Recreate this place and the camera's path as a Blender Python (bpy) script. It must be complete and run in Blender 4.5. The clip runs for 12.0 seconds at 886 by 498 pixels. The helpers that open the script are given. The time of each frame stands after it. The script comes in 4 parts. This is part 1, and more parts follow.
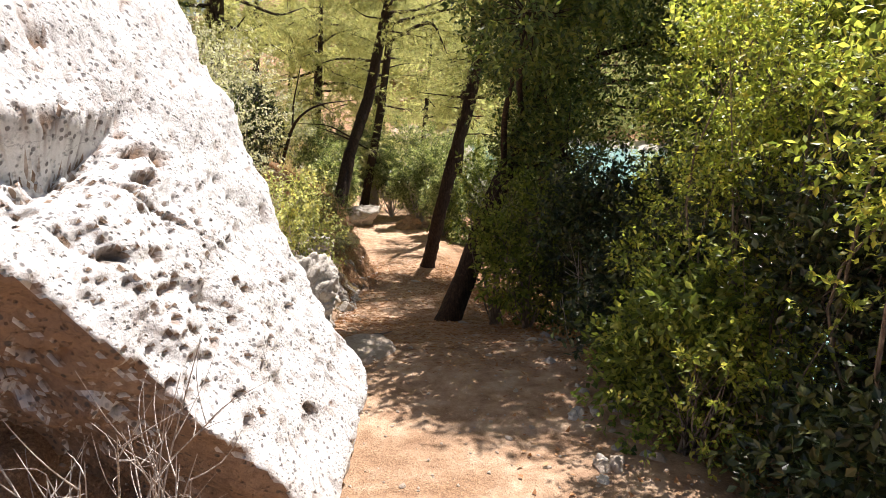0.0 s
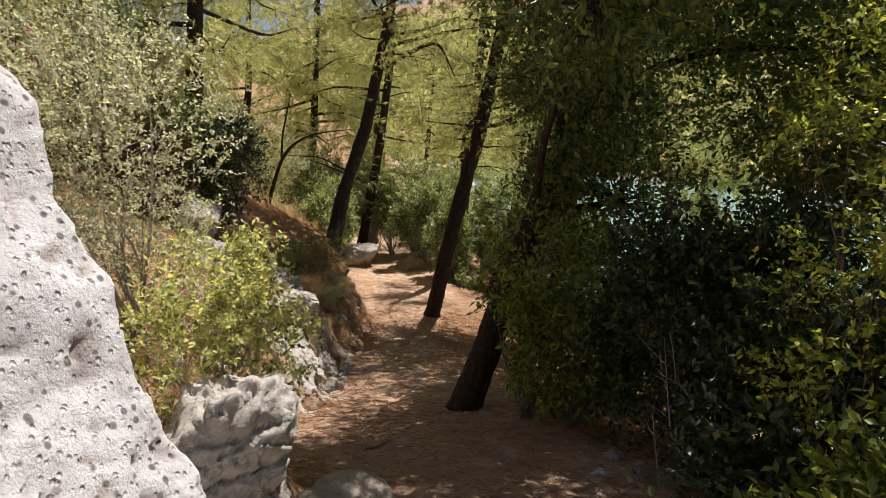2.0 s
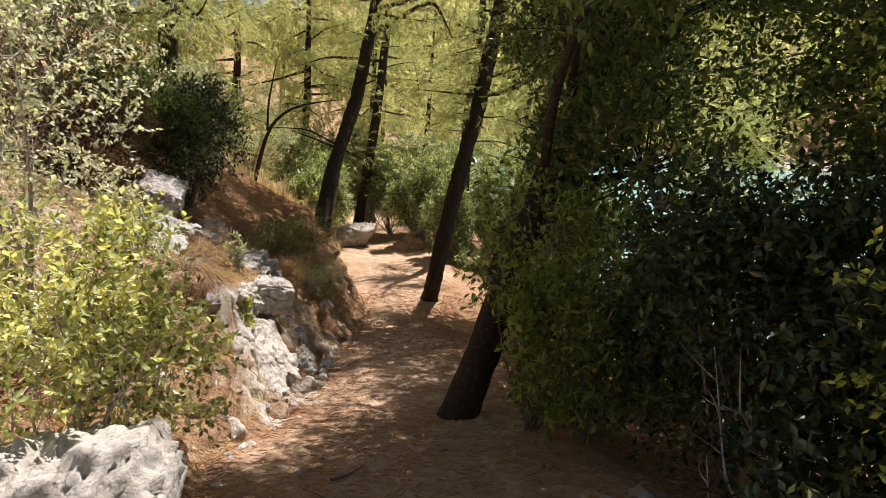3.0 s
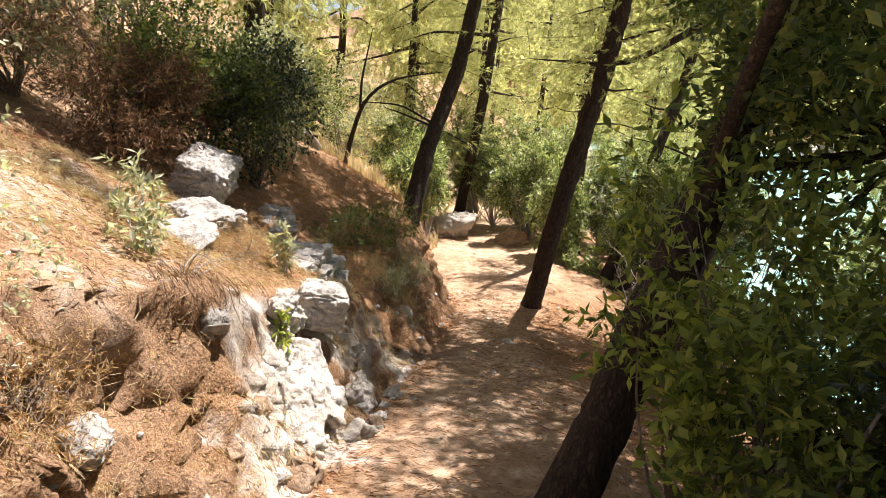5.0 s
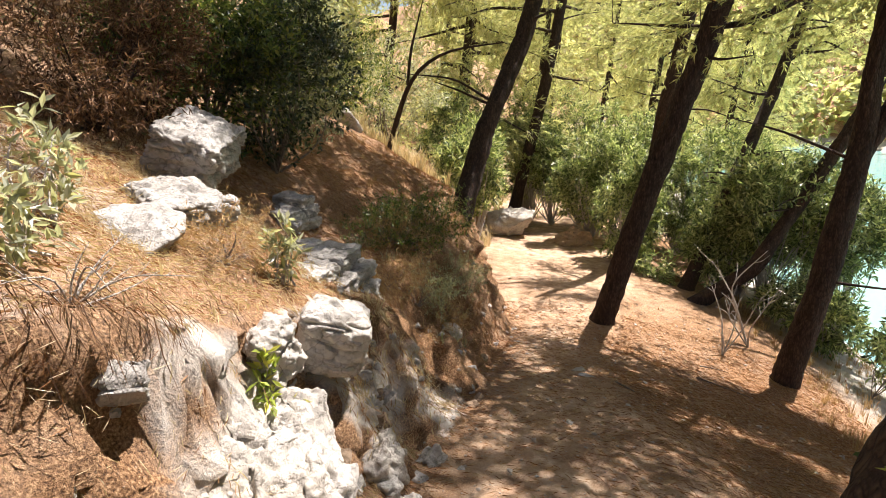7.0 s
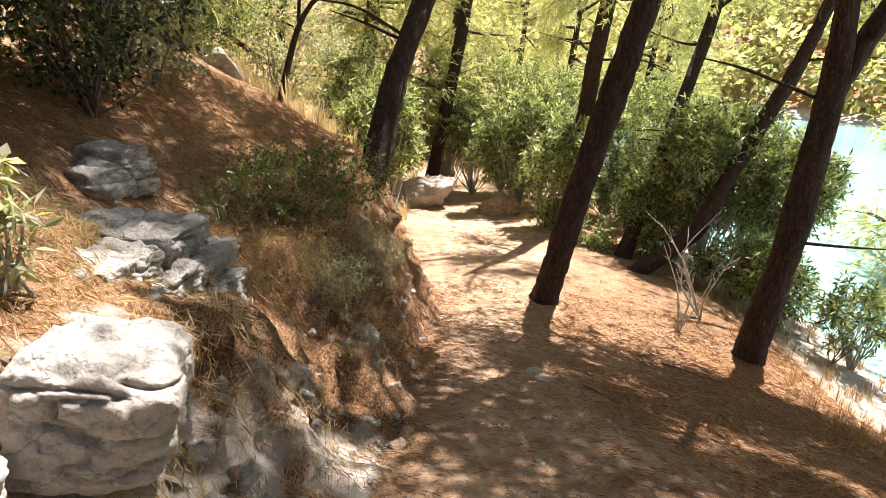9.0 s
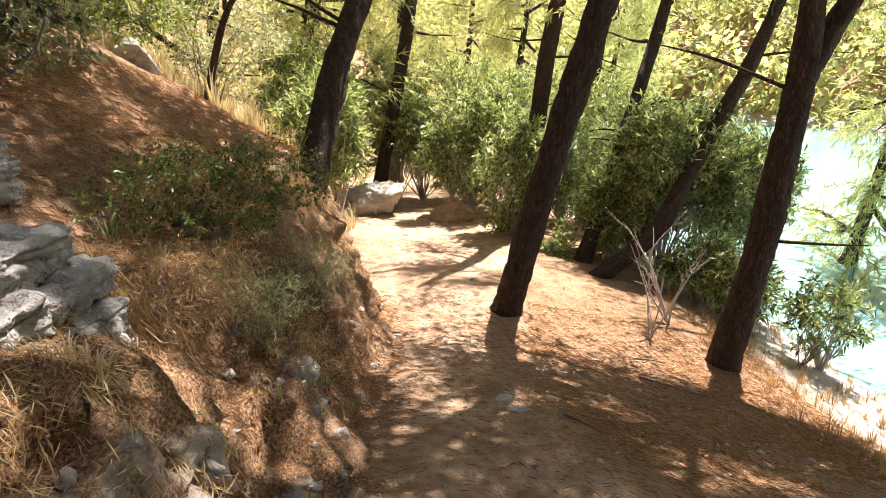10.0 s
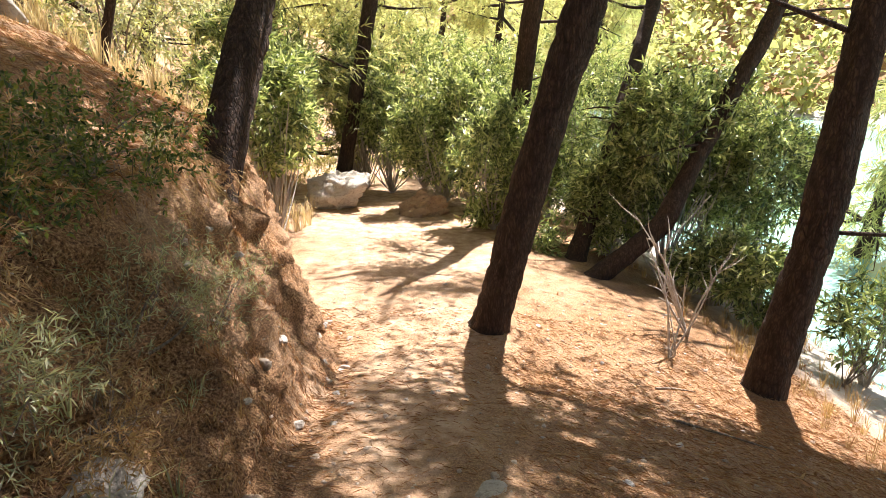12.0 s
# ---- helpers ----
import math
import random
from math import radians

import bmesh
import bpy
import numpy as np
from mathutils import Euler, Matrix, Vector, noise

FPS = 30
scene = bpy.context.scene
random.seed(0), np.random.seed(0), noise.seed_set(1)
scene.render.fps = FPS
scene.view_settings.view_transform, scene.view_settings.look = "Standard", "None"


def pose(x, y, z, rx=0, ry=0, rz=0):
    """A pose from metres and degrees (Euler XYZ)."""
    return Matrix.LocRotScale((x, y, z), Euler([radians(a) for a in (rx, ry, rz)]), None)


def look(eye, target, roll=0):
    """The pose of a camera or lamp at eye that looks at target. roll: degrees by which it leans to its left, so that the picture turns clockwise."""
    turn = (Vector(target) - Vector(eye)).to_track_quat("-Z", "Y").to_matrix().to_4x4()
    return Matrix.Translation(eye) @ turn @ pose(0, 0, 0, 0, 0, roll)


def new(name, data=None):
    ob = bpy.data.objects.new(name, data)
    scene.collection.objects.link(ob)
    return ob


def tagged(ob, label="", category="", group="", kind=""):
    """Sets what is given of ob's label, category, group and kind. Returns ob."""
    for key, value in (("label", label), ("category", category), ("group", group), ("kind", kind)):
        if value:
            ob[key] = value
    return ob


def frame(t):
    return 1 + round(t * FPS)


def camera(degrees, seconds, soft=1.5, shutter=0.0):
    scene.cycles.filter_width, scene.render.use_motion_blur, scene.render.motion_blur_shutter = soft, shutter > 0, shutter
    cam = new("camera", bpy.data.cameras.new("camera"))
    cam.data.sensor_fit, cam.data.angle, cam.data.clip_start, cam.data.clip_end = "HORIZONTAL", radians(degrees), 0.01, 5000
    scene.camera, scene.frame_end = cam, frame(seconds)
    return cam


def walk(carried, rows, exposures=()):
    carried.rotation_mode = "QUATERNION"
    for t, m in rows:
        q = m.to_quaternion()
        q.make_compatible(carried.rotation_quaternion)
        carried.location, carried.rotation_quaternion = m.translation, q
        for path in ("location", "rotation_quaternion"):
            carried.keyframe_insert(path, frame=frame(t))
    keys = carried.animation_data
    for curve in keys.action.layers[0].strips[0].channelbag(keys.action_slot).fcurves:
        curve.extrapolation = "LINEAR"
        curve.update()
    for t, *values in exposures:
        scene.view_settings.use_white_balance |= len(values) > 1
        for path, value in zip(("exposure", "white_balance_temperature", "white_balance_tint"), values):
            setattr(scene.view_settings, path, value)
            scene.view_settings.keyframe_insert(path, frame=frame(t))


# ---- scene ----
cam = camera(74.6, 12.0, soft=0.85)
METRES, EYE, TILT, LEAN, TURN = 10.5, 1.5, -15.5, 0.0, 0.0
ROWS = [
    (0.0, 0.0, 0.0, 0.0, 0.0, -0.0, -0.0),
    (0.5, -0.0083, 0.0473, 0.0122, -0.04, 1.47, -0.1),
    (1.0, -0.0154, 0.0884, 0.0207, -0.27, 0.28, -0.08),
    (1.5, -0.0152, 0.1317, 0.0268, 0.06, 3.46, 0.05),
    (2.0, -0.0141, 0.1727, 0.0348, 0.04, 3.11, 0.13),
    (2.5, -0.0094, 0.2169, 0.0371, -0.23, 0.83, 0.25),
    (4.5, 0.0093, 0.3948, 0.0554, 7.32, 2.25, -1.59),
    (5.0, -0.0033, 0.432, 0.0568, 10.81, -0.22, -2.67),
    (5.5, -0.0127, 0.4726, 0.0585, 14.21, -1.84, -3.46),
    (6.0, -0.0258, 0.5067, 0.0592, 15.59, -1.5, -4.19),
    (6.5, -0.0351, 0.5447, 0.062, 15.66, -0.94, -4.33),
    (8.5, -0.076, 0.7084, 0.058, 11.85, -2.12, -3.44),
    (9.0, -0.0817, 0.7475, 0.0559, 7.2, -2.86, -2.21),
    (9.5, -0.0859, 0.7837, 0.0553, 5.25, -1.8, -1.45),
    (10.0, -0.0909, 0.8182, 0.0543, 2.31, -1.94, -0.63),
    (10.5, -0.0917, 0.8546, 0.054, 2.24, 1.68, -0.25),
    (11.0, -0.0872, 0.8947, 0.0533, 1.38, -1.95, -0.11),
    (11.5, -0.084, 0.9364, 0.0499, 0.84, -1.98, 0.11),
    (12.0, -0.0835, 0.9774, 0.0517, 0.17, -2.26, 0.17),
]

# ---- exposure, sky and sun ----
walk(cam, [(t, pose(0, 0, EYE, TILT, LEAN, TURN) @ pose(METRES * x, METRES * y, METRES * z, 90 + pitch, roll, yaw)) for t, x, y, z, yaw, pitch, roll in ROWS],
     exposures=[(0.0, 1.15, 6500, 17), (0.7, 0.85, 6500, 17), (1.5, 0.5, 6500, 17), (2.5, 0.65, 6500, 17), (4.5, 1.5, 6500, 17), (6.5, 1.45, 6500, 17), (8.5, 1.65, 6500, 17), (12.0, 1.97, 6500, 17)])
SUN_ELEVATION, SUN_TURN = 62.0, 35.0
world = bpy.data.worlds.new("sky")
scene.world = world
world.use_nodes = True
sky = world.node_tree.nodes.new("ShaderNodeTexSky")
sky.sky_type, sky.sun_disc = "NISHITA", False
sky.sun_elevation, sky.sun_rotation = radians(SUN_ELEVATION), radians(SUN_TURN)
world.node_tree.links.new(sky.outputs["Color"], world.node_tree.nodes["Background"].inputs["Color"])
world.node_tree.nodes["Background"].inputs["Strength"].default_value = 0.05
sun_way = Vector((math.cos(radians(SUN_ELEVATION)) * math.sin(radians(SUN_TURN)), math.cos(radians(SUN_ELEVATION)) * math.cos(radians(SUN_TURN)), math.sin(radians(SUN_ELEVATION))))
sun = new("sun", bpy.data.lights.new("sun", "SUN"))
sun.data.energy, sun.data.angle, sun.data.color = 5.0, radians(0.53), (1.0, 0.965, 0.915)
sun.matrix_world = look(sun_way * 60, (0, 0, 0))


# ---- numeric noise ----
def hashed(i, j, k, seed):
    n = (i * 374761393 + j * 668265263 + k * 2147483647 + seed * 1274126177) & 0xFFFFFFFF
    n = ((n ^ (n >> 13)) * 1274126177) & 0xFFFFFFFF
    return ((n ^ (n >> 16)) & 0xFFFFFF) / float(0xFFFFFF)


def grain(p, seed=0):
    """Smooth value noise in -1..1 at the points p."""
    p = np.asarray(p, float)
    c = np.floor(p).astype(np.int64)
    f = p - c
    f = f * f * (3 - 2 * f)
    out = 0
    for dx in (0, 1):
        for dy in (0, 1):
            for dz in (0, 1):
                w = (f[:, 0] if dx else 1 - f[:, 0]) * (f[:, 1] if dy else 1 - f[:, 1]) * (f[:, 2] if dz else 1 - f[:, 2])
                out = out + w * hashed(c[:, 0] + dx, c[:, 1] + dy, c[:, 2] + dz, seed)
    return out * 2 - 1


def fractal(p, octaves=4, seed=0):
    p = np.asarray(p, float)
    return sum(grain(p * 2.03 ** o + 17.3 * o, seed + o) * 0.5 ** o for o in range(octaves))


def cells(p, seed=0):
    """Distance to the nearest and second nearest of scattered points, and the nearest one's number in 0..1."""
    p = np.asarray(p, float)
    c = np.floor(p).astype(np.int64)
    near, second, number = np.full(len(p), 9.0), np.full(len(p), 9.0), np.zeros(len(p))
    for dx in (-1, 0, 1):
        for dy in (-1, 0, 1):
            for dz in (-1, 0, 1):
                i, j, k = c[:, 0] + dx, c[:, 1] + dy, c[:, 2] + dz
                q = np.stack([i + hashed(i, j, k, seed), j + hashed(i, j, k, seed + 1), k + hashed(i, j, k, seed + 2)], 1)
                d = np.linalg.norm(p - q, axis=1)
                second = np.where(d < near, near, np.minimum(second, d))
                number = np.where(d < near, hashed(i, j, k, seed + 3), number)
                near = np.minimum(near, d)
    return near, second, number


def mesh_from(name, verts, faces, material, smooth=True):
    """A mesh from arrays: verts (n, 3), faces (m, 3 or 4)."""
    verts, faces = np.asarray(verts, np.float32), np.asarray(faces, np.int32)
    me = bpy.data.meshes.new(name)
    me.vertices.add(len(verts))
    me.vertices.foreach_set("co", verts.ravel())
    k = faces.shape[1]
    me.loops.add(faces.size)
    me.loops.foreach_set("vertex_index", faces.ravel())
    me.polygons.add(len(faces))
    me.polygons.foreach_set("loop_start", np.arange(0, faces.size, k, dtype=np.int32))
    me.update(calc_edges=True)
    me.validate()
    me.polygons.foreach_set("use_smooth", np.full(len(me.polygons), smooth))
    me.materials.append(material)
    return me


def part(name, me, parent, label=""):
    """One mesh object under a thing."""
    ob = new(name, me)
    ob.parent = parent
    return tagged(ob, label)


def thing(name, at, label, category, group="", kind=""):
    ob = new(name)
    ob.location = at
    ob.empty_display_size = 0.1
    return tagged(ob, label, category, group, kind)


# ---- materials ----
def base_material(name, rough=0.9):
    m = bpy.data.materials.new(name)
    m.use_nodes = True
    n, l = m.node_tree.nodes, m.node_tree.links
    s = n["Principled BSDF"]
    s.inputs["Roughness"].default_value = rough
    s.inputs["Specular IOR Level"].default_value = 0.2
    return m, n, l, s


def noise_node(n, l, coord, scale, detail=6, rough=0.6, distort=0.0):
    x = n.new("ShaderNodeTexNoise")
    x.inputs["Scale"].default_value, x.inputs["Detail"].default_value = scale, detail
    x.inputs["Roughness"].default_value, x.inputs["Distortion"].default_value = rough, distort
    l.new(coord, x.inputs["Vector"])
    return x.outputs["Fac"]


def ramp_node(n, l, fac, stops):
    r = n.new("ShaderNodeValToRGB")
    e = r.color_ramp.elements
    while len(e) < len(stops):
        e.new(0.5)
    for el, (at, c) in zip(e, stops):
        el.position, el.color = at, (*c, 1) if len(c) == 3 else c
    l.new(fac, r.inputs["Fac"])
    return r.outputs["Color"]


def mix_node(n, l, fac, a, b, kind="MIX"):
    x = n.new("ShaderNodeMix")
    x.data_type, x.blend_type = "RGBA", kind
    for value, at in ((fac, 0), (a, 6), (b, 7)):
        if hasattr(value, "links"):
            l.new(value, x.inputs[at])
        elif isinstance(value, (int, float)):
            x.inputs[at].default_value = value
        else:
            x.inputs[at].default_value = (*value, 1)
    return x.outputs[2]


def bump_node(n, l, s, height, strength, distance, before=None):
    b = n.new("ShaderNodeBump")
    b.inputs["Strength"].default_value, b.inputs["Distance"].default_value = strength, distance
    l.new(height, b.inputs["Height"])
    if before:
        l.new(before, b.inputs["Normal"])
    l.new(b.outputs["Normal"], s.inputs["Normal"])
    return b.outputs["Normal"]


def place_coord(n):
    return n.new("ShaderNodeNewGeometry").outputs["Position"]


def soil_material():
    m, n, l, s = base_material("dry_soil", 0.95)
    p = place_coord(n)
    big, mid, fine = noise_node(n, l, p, 0.7, 5), noise_node(n, l, p, 5.0, 8, 0.7), noise_node(n, l, p, 70.0, 4, 0.7)
    dirt = ramp_node(n, l, mid, [(0.28, (0.21, 0.118, 0.068)), (0.5, (0.46, 0.305, 0.192)), (0.72, (0.67, 0.515, 0.37))])
    needle = ramp_node(n, l, fine, [(0.36, (0.07, 0.035, 0.018)), (0.52, (0.29, 0.155, 0.074)), (0.66, (0.54, 0.35, 0.19))])
    tread = n.new("ShaderNodeAttribute")
    tread.attribute_name = "trodden"
    cover = ramp_node(n, l, big, [(0.40, (0.55, 0.55, 0.55)), (0.60, (1, 1, 1))])
    thin = ramp_node(n, l, big, [(0.45, (0.05, 0.05, 0.05)), (0.68, (0.6, 0.6, 0.6))])
    tone = mix_node(n, l, mix_node(n, l, tread.outputs["Fac"], cover, thin), dirt, needle)
    grit = n.new("ShaderNodeTexVoronoi")
    grit.inputs["Scale"].default_value = 38
    l.new(p, grit.inputs["Vector"])
    speck = ramp_node(n, l, grit.outputs["Distance"], [(0.0, (1, 1, 1)), (0.22, (0, 0, 0))])
    chance = ramp_node(n, l, grit.outputs["Color"], [(0.72, (0, 0, 0)), (0.78, (0.8, 0.8, 0.8))])
    pebble = mix_node(n, l, 1.0, speck, chance, "MULTIPLY")
    tone = mix_node(n, l, pebble, tone, (0.55, 0.46, 0.36))
    white = n.new("ShaderNodeAttribute")
    white.attribute_name = "chalk"
    tone = mix_node(n, l, white.outputs["Fac"], tone, ramp_node(n, l, mid, [(0.3, (0.42, 0.35, 0.27)), (0.48, (0.66, 0.61, 0.53)), (0.7, (0.78, 0.75, 0.68))]))
    # pale gravel along the water line
    cut = n.new("ShaderNodeSeparateXYZ")
    l.new(p, cut.inputs["Vector"])
    low = n.new("ShaderNodeMapRange")
    low.inputs["From Min"].default_value, low.inputs["From Max"].default_value = -4.1, -4.4
    l.new(cut.outputs["Z"], low.inputs["Value"])
    tone = mix_node(n, l, low.outputs["Result"], tone, ramp_node(n, l, mid, [(0.3, (0.34, 0.30, 0.24)), (0.7, (0.54, 0.50, 0.43))]))
    l.new(tone, s.inputs["Base Color"])
    b = bump_node(n, l, s, mid, 0.8, 0.06)
    b = bump_node(n, l, s, fine, 1.0, 0.016, b)
    bump_node(n, l, s, pebble, 0.5, 0.01, b)
    return m


def stone_material(name, pale, mid, dark, scale=1.0, lichen=0.35, pits=0.5, fracture=False):
    m, n, l, s = base_material(name, 0.88)
    p = place_coord(n)
    a, b, c = noise_node(n, l, p, 2.2 * scale, 8, 0.65), noise_node(n, l, p, 14 * scale, 8, 0.7), noise_node(n, l, p, 90 * scale, 4, 0.7)
    tone = ramp_node(n, l, a, [(0.3, mid), (0.6, pale)])
    tone = mix_node(n, l, ramp_node(n, l, b, [(0.52, (0, 0, 0)), (0.72, (lichen,) * 3)]), tone, dark)
    v = n.new("ShaderNodeTexVoronoi")
    v.inputs["Scale"].default_value = 26 * scale
    l.new(p, v.inputs["Vector"])
    hole = ramp_node(n, l, v.outputs["Distance"], [(0.08, (0, 0, 0)), (0.3, (1, 1, 1))])
    tone = mix_node(n, l, ramp_node(n, l, c, [(0.35, (0.35, 0.35, 0.35)), (0.6, (0, 0, 0))]), tone, mid)
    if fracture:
        # broken end of the block: rusty, with the overhang's shade coloured in too
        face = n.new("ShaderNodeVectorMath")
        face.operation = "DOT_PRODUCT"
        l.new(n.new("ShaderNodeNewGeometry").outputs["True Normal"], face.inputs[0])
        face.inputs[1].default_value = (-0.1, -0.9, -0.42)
        rust_shade = ramp_node(n, l, face.outputs["Value"], [(0.45, (0, 0, 0)), (0.75, (0.9, 0.9, 0.9))])
        tone = mix_node(n, l, rust_shade, tone, ramp_node(n, l, b, [(0.35, (0.20, 0.115, 0.06)), (0.65, (0.38, 0.25, 0.15))]))
        # small pits between the large ones, their shade drawn as dark dots
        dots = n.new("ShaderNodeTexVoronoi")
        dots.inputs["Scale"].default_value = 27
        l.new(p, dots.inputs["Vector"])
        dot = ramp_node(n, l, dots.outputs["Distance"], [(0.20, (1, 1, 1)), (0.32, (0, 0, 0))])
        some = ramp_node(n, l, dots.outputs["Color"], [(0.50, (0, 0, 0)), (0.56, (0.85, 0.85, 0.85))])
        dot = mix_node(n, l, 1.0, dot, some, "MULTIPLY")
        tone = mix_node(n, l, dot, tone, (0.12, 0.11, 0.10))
        # earth and rust settled in the solution pits, their shade put in as well
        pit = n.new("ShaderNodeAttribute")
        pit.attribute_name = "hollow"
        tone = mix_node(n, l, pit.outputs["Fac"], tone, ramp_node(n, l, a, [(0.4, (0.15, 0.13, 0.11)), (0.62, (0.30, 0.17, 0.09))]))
    # dark bedding cracks
    bed = n.new("ShaderNodeMapping")
    bed.inputs["Scale"].default_value = (1, 1, 2.2)
    l.new(p, bed.inputs["Vector"])
    wob = n.new("ShaderNodeTexNoise")
    wob.inputs["Scale"].default_value, wob.inputs["Detail"].default_value = 6 * scale, 6
    l.new(p, wob.inputs["Vector"])
    bent = n.new("ShaderNodeVectorMath")
    bent.operation = "MULTIPLY_ADD"
    l.new(wob.outputs["Color"], bent.inputs[0])
    bent.inputs[1].default_value = (0.22, 0.22, 0.30)
    l.new(bed.outputs["Vector"], bent.inputs[2])
    split = n.new("ShaderNodeTexVoronoi")
    split.feature = "DISTANCE_TO_EDGE"
    split.inputs["Scale"].default_value = 3.6 if not fracture else 1.1
    l.new(bent.outputs["Vector"], split.inputs["Vector"])
    seam = ramp_node(n, l, split.outputs["Distance"], [(0.0, (0.4, 0.4, 0.4)), (0.035 if not fracture else 0.005, (0, 0, 0))])
    tone = mix_node(n, l, seam, tone, tuple(0.45 * k for k in dark))
    l.new(tone, s.inputs["Base Color"])
    nb = bump_node(n, l, s, b, 0.8, 0.035)
    nb = bump_node(n, l, s, hole, pits, 0.012, nb)
    bump_node(n, l, s, c, 0.5, 0.006, nb)
    return m


def bark_material(name, light, dark):
    m, n, l, s = base_material(name, 0.92)
    p = place_coord(n)
    st = n.new("ShaderNodeMapping")
    st.inputs["Scale"].default_value = (1, 1, 0.28)
    l.new(p, st.inputs["Vector"])
    a, b = noise_node(n, l, st.outputs["Vector"], 22, 8, 0.7, 0.6), noise_node(n, l, p, 120, 4)
    v = n.new("ShaderNodeTexVoronoi")
    v.feature = "DISTANCE_TO_EDGE"
    v.inputs["Scale"].default_value = 34
    wob = n.new("ShaderNodeTexNoise")
    wob.inputs["Scale"].default_value, wob.inputs["Detail"].default_value = 14, 5
    l.new(st.outputs["Vector"], wob.inputs["Vector"])
    bent = n.new("ShaderNodeVectorMath")
    bent.operation = "MULTIPLY_ADD"
    l.new(wob.outputs["Color"], bent.inputs[0])
    bent.inputs[1].default_value = (0.07, 0.07, 0.07)
    l.new(st.outputs["Vector"], bent.inputs[2])
    l.new(bent.outputs["Vector"], v.inputs["Vector"])
    crack = ramp_node(n, l, v.outputs["Distance"], [(0.0, (0.25, 0.25, 0.25)), (0.22, (1, 1, 1))])
    tone = mix_node(n, l, crack, dark, ramp_node(n, l, a, [(0.35, dark), (0.65, light)]))
    l.new(tone, s.inputs["Base Color"])
    nb = bump_node(n, l, s, crack, 0.7, 0.02)
    nb = bump_node(n, l, s, a, 0.6, 0.02, nb)
    bump_node(n, l, s, b, 0.4, 0.004, nb)
    return m


def leaf_material(name, colours, through_light=0.45, gloss=0.35, rough=0.45):
    """Leaves: each island takes its own tint; light shines through."""
    m, n, l, s = base_material(name, rough)
    s.inputs["Specular IOR Level"].default_value = gloss
    r = n.new("ShaderNodeNewGeometry").outputs["Random Per Island"]
    tone = ramp_node(n, l, r, [(i / (len(colours) - 1), c) for i, c in enumerate(colours)])
    l.new(tone, s.inputs["Base Color"])
    t = n.new("ShaderNodeBsdfTranslucent")
    l.new(mix_node(n, l, 1.0, tone, (1.3, 1.3, 0.85), "MULTIPLY"), t.inputs["Color"])
    x = n.new("ShaderNodeMixShader")
    x.inputs["Fac"].default_value = through_light
    l.new(s.outputs["BSDF"], x.inputs[1])
    l.new(t.outputs["BSDF"], x.inputs[2])
    l.new(x.outputs["Shader"], n["Material Output"].inputs["Surface"])
    return m


def water_material():
    m, n, l, s = base_material("lake_water", 0.08)
    s.inputs["Specular IOR Level"].default_value = 0.5
    p = place_coord(n)
    s.inputs["Base Color"].default_value = (0.16, 0.42, 0.40, 1)
    l.new(ramp_node(n, l, noise_node(n, l, p, 0.08, 4), [(0.3, (0.19, 0.40, 0.37)), (0.7, (0.29, 0.50, 0.46))]), s.inputs["Base Color"])
    bump_node(n, l, s, noise_node(n, l, p, 3.0, 5), 0.25, 0.06)
    return m


SOIL = soil_material()
LIMESTONE = stone_material("pitted_limestone", (0.55, 0.51, 0.45), (0.42, 0.37, 0.30), (0.15, 0.13, 0.11), 1.4, 0.75, 0.5)
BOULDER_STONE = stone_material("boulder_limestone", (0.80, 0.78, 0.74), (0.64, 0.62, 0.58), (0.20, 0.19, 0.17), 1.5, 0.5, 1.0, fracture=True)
GREYSTONE = stone_material("weathered_stone", (0.50, 0.47, 0.42), (0.32, 0.29, 0.25), (0.08, 0.075, 0.065), 1.6, 0.8, 0.7)
BROWNSTONE = stone_material("earthy_stone", (0.42, 0.31, 0.21), (0.28, 0.18, 0.11), (0.12, 0.08, 0.055), 1.4, 0.5, 0.6)
PINE_BARK = bark_material("pine_bark", (0.105, 0.066, 0.046), (0.024, 0.017, 0.013))
OAK_BARK = bark_material("oak_bark", (0.10, 0.065, 0.043), (0.028, 0.020, 0.015))
TWIG = bark_material("dry_twig", (0.36, 0.30, 0.24), (0.16, 0.12, 0.09))
PALE_TWIG = bark_material("bleached_twig", (0.62, 0.57, 0.50), (0.40, 0.35, 0.30))
# oak leaves darkened: the thicket's deep shade is put into their colour
SHADED_LEAF = leaf_material("shaded_leaves", [(0.012, 0.020, 0.007), (0.025, 0.042, 0.012), (0.05, 0.07, 0.02), (0.11, 0.11, 0.03)], 0.12, 0.5, 0.35)
OAK_LEAF = leaf_material("oak_leaves", [(0.03, 0.05, 0.015), (0.08, 0.12, 0.03), (0.15, 0.19, 0.045), (0.25, 0.25, 0.06)], 0.45, 0.5, 0.4)
LENTISK_LEAF = leaf_material("lentisk_leaves", [(0.08, 0.11, 0.028), (0.26, 0.32, 0.06), (0.46, 0.52, 0.11), (0.62, 0.55, 0.13)], 0.55, 0.5, 0.4)
SAGE_LEAF = leaf_material("grey_green_leaves", [(0.15, 0.16, 0.10), (0.28, 0.29, 0.19), (0.50, 0.50, 0.36), (0.36, 0.36, 0.14)], 0.5, 0.5, 0.4)
ASH_LEAF = leaf_material("ash_grey_leaves", [(0.20, 0.205, 0.15), (0.40, 0.40, 0.30), (0.66, 0.655, 0.53), (0.50, 0.50, 0.26)], 0.5, 0.5, 0.4)
PALE_LEAF = leaf_material("pale_yellow_leaves", [(0.13, 0.14, 0.05), (0.34, 0.36, 0.13), (0.60, 0.61, 0.30), (0.68, 0.60, 0.18)], 0.5, 0.5, 0.4)
